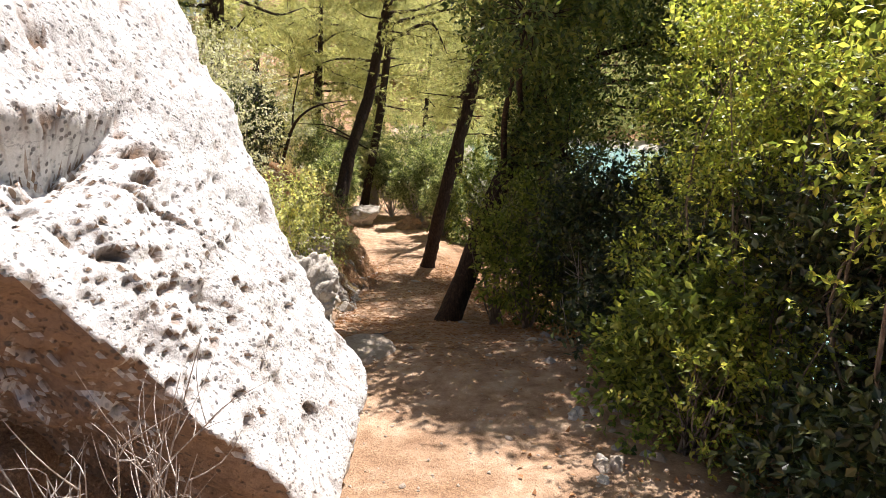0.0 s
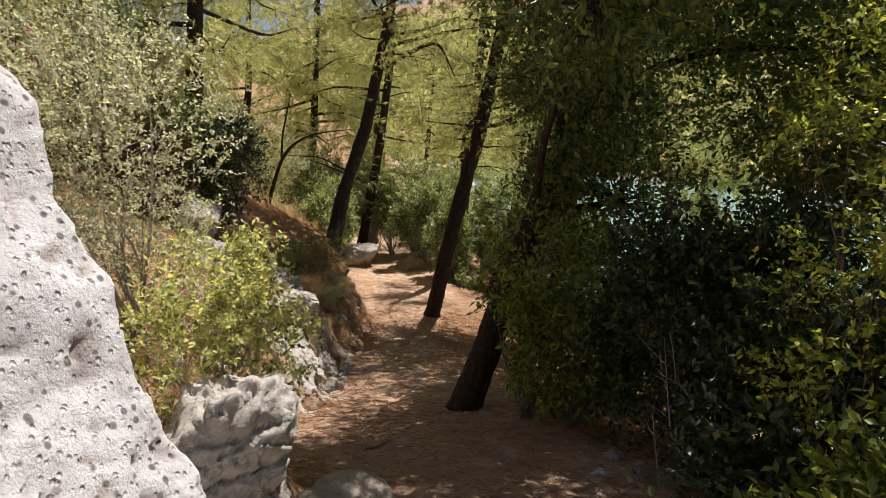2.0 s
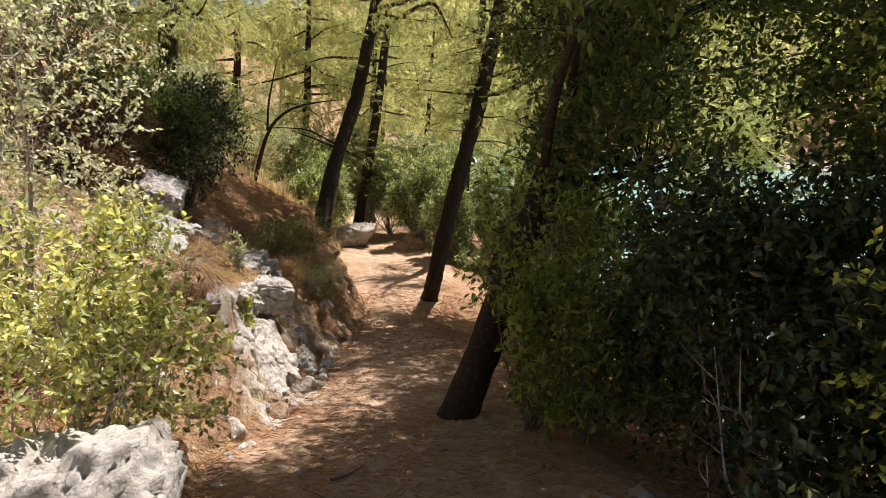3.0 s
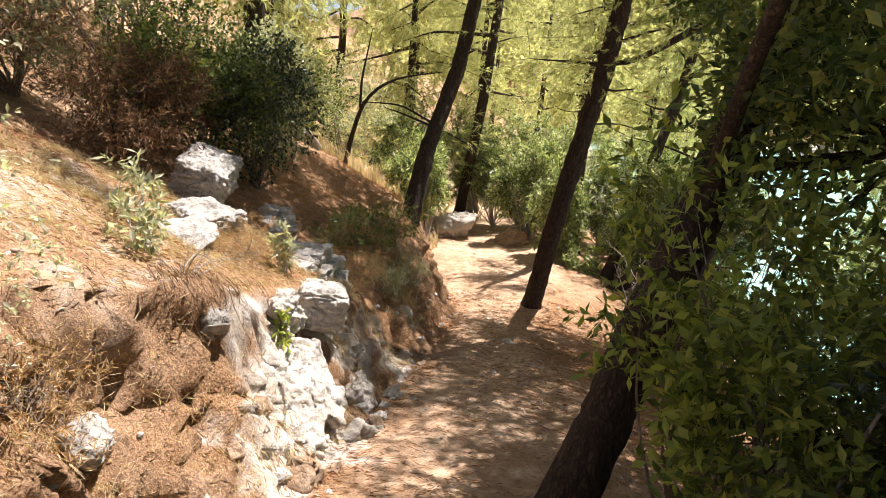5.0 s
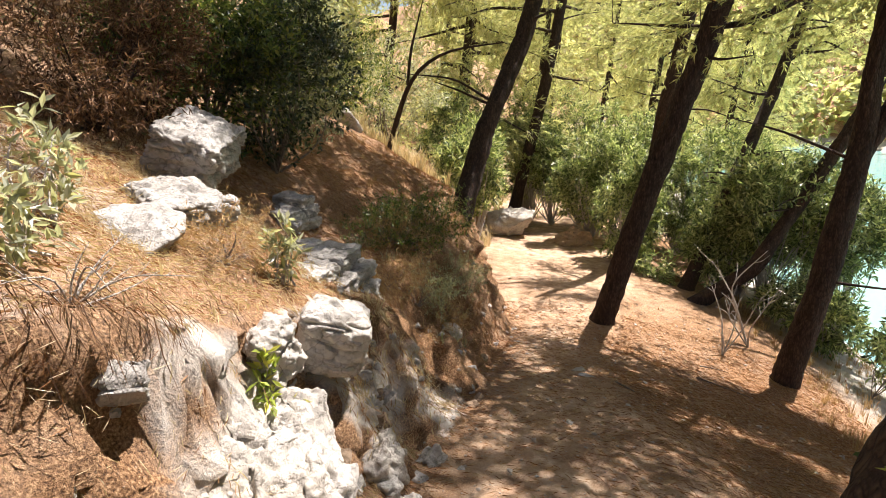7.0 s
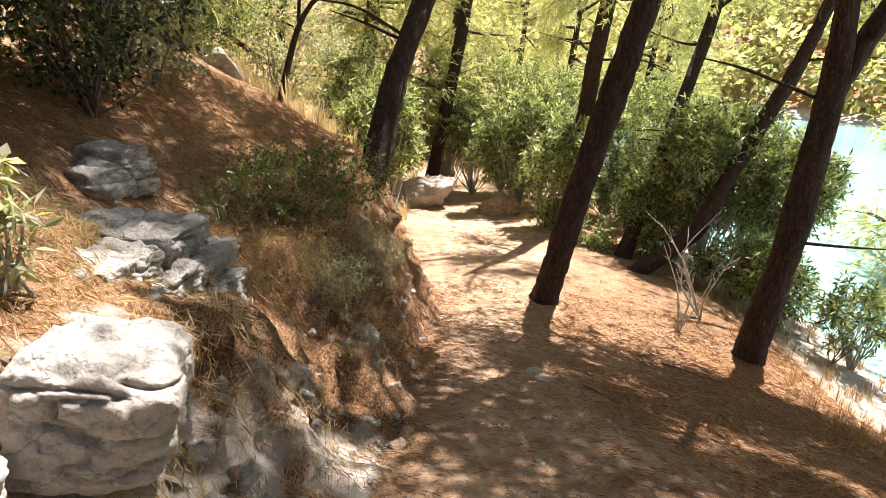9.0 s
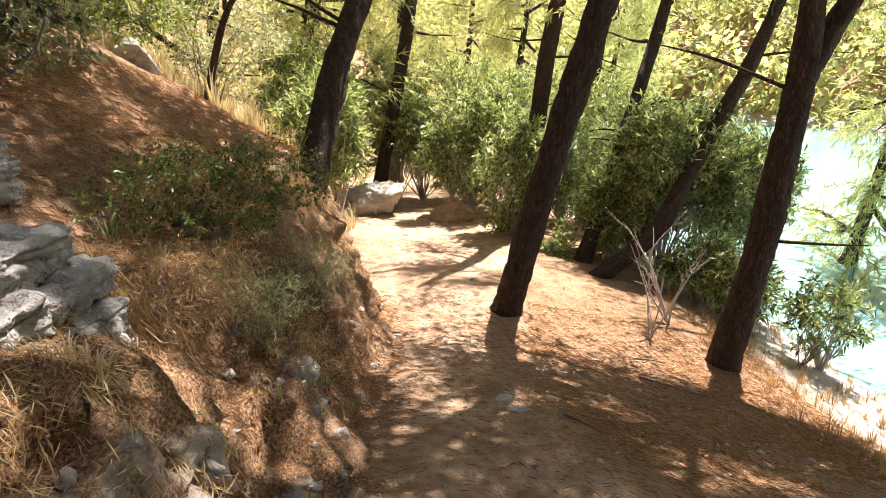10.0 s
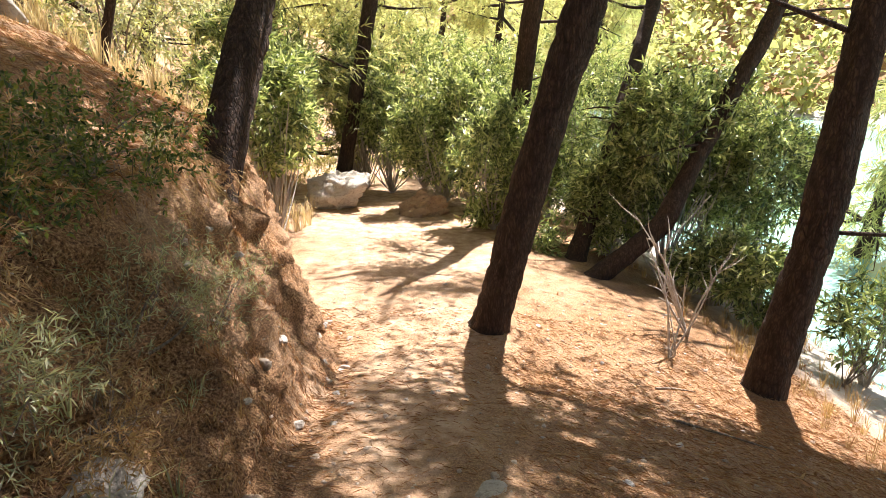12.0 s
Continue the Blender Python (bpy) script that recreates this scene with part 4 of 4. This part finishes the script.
perched.location, perched.rotation_euler = (-2.03, 9.06, -0.98), (radians(-6), radians(17), radians(24))
tagged(perched, "cracked pale boulder perched on the bank", "rock")
lump = new("boulder", block_mesh("boulder", (0.15, 0.14, 0.17), LIMESTONE, 46, steps=36, edge=0.20, rough=0.026))
lump.location, lump.rotation_euler = (-2.20, 8.60, -0.90), (radians(8), radians(-5), radians(-15))
tagged(lump, "pale lump of rock on the bank", "rock")
jutting = new("boulder", block_mesh("boulder", (0.25, 0.36, 0.20), GREYSTONE, 17, steps=44, edge=0.14, rough=0.034))
jutting.location, jutting.rotation_euler = (-3.62, 9.98, 0.0), (radians(10), radians(24), radians(18))
tagged(jutting, "dark grey boulder jutting from the hillside", "rock")
bedded = new("boulder", block_mesh("boulder", (0.24, 0.30, 0.15), GREYSTONE, 8, steps=36, edge=0.16, rough=0.03))
bedded.location, bedded.rotation_euler = (-3.25, 9.3, -0.33), (radians(-5), radians(18), radians(-12))
tagged(bedded, "grey boulder bedded in pine needles", "rock")
rock("boulder", (-3.15, 22.6, -3.35), (0.78, 0.6, 0.6), LIMESTONE, 59, "rounded pale boulder at the bend of the path", rough=0.1, layers=0.05)
rock("boulder", (-1.25, 21.8, -3.55), (0.6, 0.45, 0.42), BROWNSTONE, 60, "brown earthy boulder at the bend of the path", rough=0.12, layers=0.06)

chalk = thing("chalk_outcrop", (-1.93, 8.16, -1.27), "crumbling white chalk face in the bank", "rock")
tilt = pose(0, 0, 0, 0, 50, -8)
for i, (a, b, w, h) in enumerate(((-0.26, -0.18, 0.22, 0.2), (0.02, -0.2, 0.2, 0.16), (0.24, -0.1, 0.17, 0.2), (-0.22, 0.14, 0.22, 0.17), (0.05, 0.1, 0.19, 0.18), (0.26, 0.2, 0.16, 0.15), (-0.02, 0.34, 0.2, 0.13))):
    ob = part("slab", block_mesh("slab", (w * 1.1, h * 1.1, 0.05), LIMESTONE, 380 + i, steps=24, edge=0.2, rough=0.024), chalk)
    ob.matrix_local = tilt @ pose(a, b, 0.02 * (i % 3) - 0.03, 6 * (i % 3) - 6, 5 * (i % 2), 25 * i)
rng = np.random.default_rng(12)
for i in range(66):
    x, y = rng.uniform(-2.2, -1.45), rng.uniform(6.7, 9.6) if i < 46 else rng.uniform(9.4, 12.2)
    r = min(0.12, rng.lognormal(-3.05, 0.42)) * (1 if i < 46 else 0.7)
    ob = new("rubble", block_mesh("rubble", (r, r * rng.uniform(0.6, 1), r * rng.uniform(0.5, 0.9)), (LIMESTONE, GREYSTONE, BROWNSTONE)[i % 3], 400 + i, steps=7, edge=0.14, rough=r * 0.22))
    ob.location, ob.rotation_euler = (x, y, ground_at(x, y) + r * 0.1), (rng.uniform(-0.7, 0.7), rng.uniform(-0.7, 0.7), rng.uniform(0, 6.28))
    tagged(ob, "broken pale rock sticking out of the bank", "rock", "rubble in the bank")
rock("boulder", (-1.72, 9.02, -1.75), (0.17, 0.2, 0.22), LIMESTONE, 22, "knobbly pale rock at the foot of the bank", rough=0.12, layers=0.06)
rock("boulder", (-2.15, 6.55, ground_at(-2.15, 6.55)), (0.17, 0.15, 0.13), GREYSTONE, 23, S, rough=0.1, layers=0.06)
rock("boulder", (-1.98, 11.55, -2.05), (0.16, 0.14, 0.12), LIMESTONE, 24, S, level=4, rough=0.1)
rock("boulder", (0.25, 7.15, -1.62), (0.22, 0.2, 0.14), GREYSTONE, 25, "grey stone beside the foot of the leaning tree", level=4)
rock("boulder", (-3.05, 8.7, -0.35), (0.35, 0.3, 0.2), GREYSTONE, 26, "grey boulder bedded in pine needles")
rock("boulder", (-5.1, 15.9, -0.2), (0.3, 0.3, 0.3), GREYSTONE, 27, "grey boulder on the shaded hillside")
rock("path_stone", (-0.66, 12.3, ground_at(-0.66, 12.3)), (0.11, 0.10, 0.025), LIMESTONE, 28, "pale flat stone trodden into the path", level=4, group="stones in the path")
rock("path_stone", (-0.56, 12.1, ground_at(-0.56, 12.1)), (0.12, 0.08, 0.025), LIMESTONE, 29, "pale flat stone trodden into the path", level=4, group="stones in the path")


# layered rock in the bank
LAYERED = "grey layered rock outcrop with deep cracks in the bank"
rng = np.random.default_rng(4)
outcrop = thing("rock_outcrop", (-2.46, 10.02, -1.24), LAYERED, "rock")
for row, (z, front, y0, y1, high) in enumerate([(0.33, -0.06, -0.95, 0.45, 0.085), (0.17, 0.02, -0.72, 0.56, 0.08), (0.01, 0.08, -0.45, 0.55, 0.09), (-0.14, 0.12, -0.1, 0.5, 0.085)]):
    y = y0
    while y < y1:
        ln = min(rng.uniform(0.3, 0.62), y1 - y + 0.1)
        ob = part("block", block_mesh("block", (0.30, ln / 2 - 0.012, high * 0.94), GREYSTONE, 300 + row * 20 + int((y + 2) * 10), steps=30, edge=0.08, rough=0.022), outcrop)
        ob.location = (front - 0.28 + rng.uniform(-0.035, 0.035), y + ln / 2, z)
        ob.rotation_euler = (rng.uniform(-0.05, 0.05), rng.uniform(0.0, 0.12), rng.uniform(-0.1, 0.1))
        y += ln + 0.004
ledge = thing("rock_outcrop", (-3.5, 11.3, ground_at(-3.5, 11.3)), "small layered grey rock ledge above the bank", "rock")
for i, (dx, dy, dz) in enumerate(((0.0, 0.0, 0.02), (-0.03, 0.03, 0.13), (0.02, -0.3, 0.04), (-0.05, -0.26, 0.14), (-0.08, 0.02, 0.22))):
    ob = part("block", block_mesh("block", (0.17, 0.15, 0.055), GREYSTONE, 360 + i, steps=16, edge=0.2, rough=0.016), ledge)
    ob.location, ob.rotation_euler = (dx, dy, dz), (0.05 * (i % 2), 0.08, 0.2 * (i % 3) - 0.2)


# ---- loose stones ----
def slope_at(x, y):
    e = 0.06
    n = np.stack([-(land(x + e, y) - land(x - e, y)) / (2 * e), -(land(x, y + e) - land(x, y - e)) / (2 * e), np.ones_like(x)], 1)
    return unit(n)


rng = np.random.default_rng(77)
stone_shapes = [rock_mesh("stone", (1.0, 0.8, 0.62), (LIMESTONE, GREYSTONE, PEBBLE)[i % 3], 200 + i, level=3, planes=12, rough=0.12) for i in range(9)]
spots = []
for _ in range(90):
    y = rng.uniform(5.5, 15.5)
    s = rng.uniform(-0.25, 1.05)
    foot, top = np.interp(y, BANK_Y, FOOT_X), np.interp(y, BANK_Y, TOP_X)
    spots.append((foot + (top - foot) * s, y, rng.uniform(0.018, 0.065)))
for _ in range(26):
    spots.append((rng.uniform(0.85, 1.35), rng.uniform(2.6, 5.8), rng.uniform(0.03, 0.10)))
for _ in range(44):
    spots.append((rng.uniform(-1.2, 2.4), rng.uniform(8.5, 17), rng.uniform(0.015, 0.045)))
for i, (x, y, r) in enumerate(spots):
    ob = new("stone", stone_shapes[i % 9])
    ob.location, ob.scale, ob.rotation_euler = (x, y, ground_at(x, y) - r * 0.05), (r, r, r), (rng.uniform(-0.4, 0.4), rng.uniform(-0.4, 0.4), rng.uniform(0, 6.28))
    tagged(ob, "small pale weathered stone lying in the dry soil", "stone", "loose stones")

# pebbles trodden into the path and strewn over the slope
v0, f0 = sphere(1)
m = 4300
x, y = rng.uniform(-3.2, 2.6, m), rng.uniform(1.5, 17, m) ** 1.0
z = land(x, y)
r = np.minimum(rng.lognormal(-4.75, 0.45, m), 0.03)
shape = v0[None] * (1 + 0.25 * rng.normal(size=(m, len(v0), 1))) * r[:, None, None] * np.array((1, 1, 0.65))
verts = (shape + np.stack([x, y, z + r * 0.15], 1)[:, None]).reshape(-1, 3)
faces = (f0[None] + (np.arange(m) * len(v0))[:, None, None]).reshape(-1, 3)
tagged(new("pebbles", mesh_from("pebbles", verts, faces, PEBBLE)), "scattered small pebbles on the dusty path", "pebbles", kind="stuff")


# ---- litter and dry grass ----
def litter(name, m, xs, ys, length, width, material, seed, label, lift=0.006, tilt=0.12, keep=None):
    rng = np.random.default_rng(seed)
    x, y = rng.uniform(*xs, m), rng.uniform(*ys, m)
    if keep is not None:
        ok = keep(x, y, rng)
        x, y = x[ok], y[ok]
    n = slope_at(x, y)
    p = np.stack([x, y, land(x, y)], 1) + n * rng.uniform(0, lift, (len(x), 1))
    a = rng.normal(size=(len(x), 3))
    w = unit(a - n * (a * n).sum(1)[:, None] + n * np.abs(rng.normal(size=(len(x), 1))) * tilt)
    side = unit(np.cross(w, n)) * width
    ln = length * rng.uniform(0.5, 1.2, (len(x), 1))
    bow = n * ln * 0.08
    v = np.stack([p - side, p + side, p + w * ln * 0.5 + bow + side * 0.8, p + w * ln], 1).reshape(-1, 3)
    k = np.arange(len(x)) * 4
    f = np.concatenate([np.stack([k, k + 1, k + 2], 1), np.stack([k, k + 2, k + 3], 1)])
    return tagged(new(name, mesh_from(name, v, f, material, False)), label, "litter", kind="stuff")


def off_path(x, y, rng):
    foot, edge = np.interp(y, BANK_Y, FOOT_X), np.interp(y, EDGE_Y, EDGE_X)
    patch = fractal(np.stack([x, y, x * 0], 1) * 0.9, 3, 71)
    on = (x > foot + 0.15) & (x < edge + 0.4)
    return np.where(on, rng.uniform(0, 1, len(x)) < 0.22 + 0.4 * np.clip(patch, 0, 1), rng.uniform(0, 1, len(x)) < 0.75 + 0.5 * patch)


litter("pine_litter", 210000, (-4.6, 3.2), (4.2, 16), 0.07, 0.0007, LITTER, 301, "reddish fallen pine needles over the dry bank", keep=off_path)
litter("straw_litter", 36000, (-4.4, -1.6), (5.5, 10.5), 0.08, 0.0009, PALE_STRAW, 302, "pale dry straw matted on the sunny bank", lift=0.03, tilt=0.5, keep=off_path)
litter("leaf_litter", 2600, (0.4, 4.0), (1.0, 17), 0.05, 0.012, LITTER, 303, "brown fallen leaves under the shrubs", lift=0.02, tilt=0.4)


def grass(name, spots, blades, height, material, seed, label, lean=0.5, width=0.003):
    """Tufts of curved blades on the land."""
    rng = np.random.default_rng(seed)
    x, y, h = np.array(spots).T
    z = land(x, y)
    m = len(x)
    a = rng.uniform(0, 6.283, (m, blades))
    out = np.stack([np.cos(a), np.sin(a), np.zeros_like(a)], -1)
    base = np.stack([x, y, z - 0.01], 1)[:, None] + out * rng.uniform(0, 0.045, (m, blades, 1))
    ln = height * h[:, None, None] * rng.uniform(0.5, 1.15, (m, blades, 1))
    le = lean * rng.uniform(0.2, 1.3, (m, blades, 1))
    side = np.stack([-np.sin(a), np.cos(a), np.zeros_like(a)], -1) * width
    mid = base + np.array((0, 0, 0.62)) * ln + out * ln * le * 0.35
    tip = base + np.array((0, 0, 0.85)) * ln * (1.1 - 0.35 * le) + out * ln * le
    v = np.stack([base - side, base + side, mid - side * 0.8, mid + side * 0.8, tip], 2).reshape(-1, 3)
    k = np.arange(m * blades) * 5
    f = np.concatenate([np.stack([k, k + 1, k + 3], 1), np.stack([k, k + 3, k + 2], 1), np.stack([k + 2, k + 3, k + 4], 1)])
    return tagged(new(name, mesh_from(name, v, f, material, False)), label, "grass", kind="stuff")


def strewn(m, xs, ys, seed, keep=None):
    rng = np.random.default_rng(seed)
    x, y = rng.uniform(*xs, m), rng.uniform(*ys, m)
    ok = np.ones(m, bool) if keep is None else keep(x, y, rng)
    return list(zip(x[ok], y[ok], rng.uniform(0.5, 1.3, int(ok.sum()))))


def on_bank(x, y, rng):
    foot = np.interp(y, BANK_Y, FOOT_X)
    return (x < foot - 0.12) & (fractal(np.stack([x, y, x * 0], 1) * 1.3, 3, 81) + rng.uniform(-0.5, 0.5, len(x)) > -0.05)


grass("dry_grass", strewn(520, (-4.6, -1.4), (9.4, 15.5), 401, on_bank), 16, 0.10, STRAW, 402, "tufts of bleached dry grass on the bank", 1.1, 0.002)
grass("dry_grass", strewn(420, (-4.6, -1.4), (5.2, 10.2), 409, on_bank), 22, 0.11, PALE_STRAW, 410, "matted bleached grass on the sunny bank", 1.2, 0.002)
grass("dry_grass", strewn(240, (-6.2, -3.4), (15.8, 21.5), 403), 20, 0.5, PALE_STRAW, 404, "tall pale dry grass at the top of the slope", 0.45, 0.005)
grass("green_grass", strewn(36, (-3.0, -1.75), (11.0, 14.2), 405, on_bank), 18, 0.22, SAGE_LEAF, 406, "thin green grass hanging on the shaded bank", 0.9)
grass("dry_grass", strewn(420, (2.3, 6.0), (11.0, 19.5), 407), 16, 0.22, STRAW, 408, "dry grass along the lake shore", 0.6)

# dry roots and straw hanging from the rim over the earth face
def root_mat(name, m, ys, drop, material, seed, label):
    rng = np.random.default_rng(seed)
    y = rng.uniform(*ys, m * 3)
    y = y[fractal(np.stack([y * 3.5, y * 0, y * 0], 1), 3, seed + 7) + rng.uniform(-0.3, 0.3, m * 3) > 0.12]
    m = len(y)
    x = np.interp(y, BANK_Y, TOP_X) + rng.uniform(-0.12, 0.16, m)
    y = y + 0.06 * fractal(np.stack([y * 9, x, x * 0], 1), 2, seed)
    top = np.stack([x, y, land(x, y) + 0.015], 1)
    out = np.stack([rng.uniform(0.03, 0.16, m), rng.normal(size=m) * 0.06, np.zeros(m)], 1)
    fall = (drop * rng.uniform(0.25, 1.1, m) * (0.6 + 0.4 * fractal(np.stack([y * 5, x * 0, x * 0], 1), 2, seed + 1)))[:, None]
    a = top + out * 0.6 + np.array((0, 0, 0.015))
    b = top + out * 1.1 - np.array((0, 0, 0.5)) * fall
    c = top + out * rng.uniform(0.8, 1.7, (m, 1)) + rng.normal(size=(m, 3)) * 0.03 - np.array((0, 0, 1.0)) * fall
    side = np.stack([rng.normal(size=m), rng.normal(size=m), np.zeros(m)], 1)
    side = unit(side) * rng.uniform(0.001, 0.0028, (m, 1))
    v = np.stack([top - side, top + side, a - side, a + side, b - side * 0.8, b + side * 0.8, c], 1).reshape(-1, 3)
    k = np.arange(m) * 7
    f = np.concatenate([np.stack([k + i, k + j, k + l], 1) for i, j, l in ((0, 1, 3), (0, 3, 2), (2, 3, 5), (2, 5, 4), (4, 5, 6))])
    return tagged(new(name, mesh_from(name, v, f, material, False)), label, "roots", kind="stuff")


root_mat("hanging_roots", 330, (6.9, 8.5), 0.26, DEAD_LEAF, 421, "brown dry roots hanging over the earth face")
root_mat("hanging_roots", 1100, (10.6, 14.6), 0.24, STRAW, 423, "dry roots hanging from the shaded bank")

# ---- small plants and bare stems ----
for i, (x, y, h, w) in enumerate([(-2.10, 8.44, 0.36, 0.11), (-2.95, 8.1, 0.5, 0.2), (-2.6, 7.7, 0.35, 0.2), (-2.45, 9.25, 0.42, 0.09)]):
    bush("sage_plant", (x, y, ground_at(x, y) + h * 0.6), (w, w, h * 0.55), SAGE_LEAF if i != 0 else LENTISK_LEAF, PALE_TWIG, 130 + i, "leafy green sage plant rooted in the dry bank", "plant", count=42, per=5, twig=0.07, length=0.085, width=0.03, stems=8, group="sage plants on the bank")


def bare_bush(name, at, ends, radius, material, seed, label, forks=5):
    """Leafless stems that fork."""
    rng = np.random.default_rng(seed)
    root = thing(name, at, label, "bush")
    for e in ends:
        e = np.array(e, float)
        mid = e * 0.5 + rng.normal(size=3) * 0.12 * np.linalg.norm(e)
        v, f, line = tube([np.zeros(3), mid, e], [radius, radius * 0.7, radius * 0.25], 6)
        stem = part("stem", mesh_from("stem", v, f, material), root)
        for _ in range(forks):
            j = rng.integers(len(line) // 4, len(line) - 1)
            tip = line[j] + (unit(rng.normal(size=3)) * 0.6 + unit(e) * 0.6) * rng.uniform(0.12, 0.35) * np.linalg.norm(e)
            v, f, _ = tube([line[j], (line[j] + tip) / 2 + rng.normal(size=3) * 0.03, tip], [radius * 0.45, radius * 0.3, radius * 0.1], 5)
            part("twig", mesh_from("twig", v, f, material), stem)
    return root


rng = np.random.default_rng(9)
bare_bush("bare_bush", (-0.96, 1.38, -0.25), [(rng.uniform(-0.5, 0.45), rng.uniform(-0.3, 0.22), rng.uniform(0.4, 1.05)) for _ in range(34)], 0.005, PALE_TWIG, 501, "leafless tangle of bleached twigs below the boulder", 7)
bare_bush("bare_sapling", (1.45, 15.45, ground_at(1.45, 15.45)), [(0.45, 0.1, 1.0), (-0.35, 0.05, 1.3), (0.15, 0.2, 0.8), (-0.1, -0.1, 0.6)], 0.014, PALE_TWIG, 502, "bare pale stems beside the path", 4)
bare_bush("bare_sapling", (2.0, 16.3, ground_at(2.0, 16.3)), [(-0.75, 0.1, 1.5), (-0.3, 0.0, 1.1), (0.35, -0.1, 1.2), (0.1, 0.1, 1.7), (-0.5, 0.1, 0.9)], 0.017, PALE_TWIG, 506, "bleached bare sapling stems on the needle-covered slope", 5)
bare_bush("bare_sapling", (3.9, 16.2, ground_at(3.9, 16.2)), [(rng.uniform(-0.2, 0.8), rng.uniform(-0.3, 0.4), rng.uniform(0.6, 1.3)) for _ in range(9)], 0.008, TWIG, 503, "thin bare stems at the lake side", 5)
bare_bush("bare_bush", (1.7, 5.2, ground_at(1.7, 5.2)), [(rng.uniform(-0.7, 0.6), rng.uniform(-0.6, 0.6), rng.uniform(0.5, 1.4)) for _ in range(9)], 0.009, PALE_TWIG, 504, "dead grey branches in the thicket", 5)
bare_bush("bare_bush", (-2.3, 7.6, ground_at(-2.3, 7.6)), [(rng.uniform(-0.1, 0.4), rng.uniform(-0.35, 0.3), rng.uniform(0.0, 0.3)) for _ in range(10)], 0.005, PALE_TWIG, 505, "dry bleached brush hanging over the bank", 4)

# the crooked sapling on the slope
sap = thing("sapling", (-4.7, 16.8, ground_at(-4.7, 16.8)), "thin crooked bare sapling on the slope", "tree")
v, f, line = tube([(0, 0, 0), (0.25, 0, 0.8), (0.55, -0.1, 1.5), (1.2, -0.2, 1.9), (2.3, -0.3, 2.0)], [0.055, 0.05, 0.04, 0.025, 0.008], 8)
part("trunk", mesh_from("trunk", v, f, PINE_BARK), sap)
v, f, _ = tube([(0.45, -0.05, 1.3), (0.5, 0, 1.9), (0.75, 0.1, 2.9)], [0.03, 0.025, 0.008], 7)
part("limb", mesh_from("limb", v, f, PINE_BARK), sap)

# twigs on the path
for i, (x, y, a, s) in enumerate([(0.85, 13.85, -25, 0.7), (-0.25, 12.1, -50, 0.3), (-0.75, 5.9, 60, 0.35), (1.0, 14.6, 10, 0.4)]):
    c, d = math.cos(radians(a)), math.sin(radians(a))
    ends = [(x + c * s * t, y + d * s * t) for t in (0, 0.35, 0.7, 1)]
    v, f, _ = tube([(p, q, ground_at(p, q) + 0.014) for p, q in ends], [0.011, 0.010, 0.008, 0.004], 6)
    tagged(new("fallen_twig", mesh_from("fallen_twig", v, f, TWIG)), "thin dry twig fallen on the path", "twig", "fallen twigs")

# ---- the wood across the lake ----
rng = np.random.default_rng(88)
m = 800
x = rng.uniform(-70, 110, m)
over = rng.uniform(1, 70, m) ** 1.0
y = 84 - 1.05 * x + over
ok = y > 46
x, y = x[ok], y[ok]
z = land(x, y)
size = rng.uniform(2.2, 4.2, len(x))
pts, way = [], []
for px, py, pz, s in zip(x, y, z, size):
    n = 130
    u = unit(rng.normal(size=(n, 3)))
    pts.append(np.array((px, py, pz + s * 0.9)) + u * s * rng.uniform(0.55, 1.05, (n, 1)) * np.array((0.8, 0.8, 1.1)))
    way.append(unit(u + rng.normal(size=(n, 3)) * 0.6))
v, f = leaves(np.concatenate(pts), np.concatenate(way), 1.0, 0.6, rng)
tagged(new("far_wood", mesh_from("far_wood", v, f, NEEDLE, False)), "sunlit green wood on the far shore of the lake", "wood", kind="stuff")
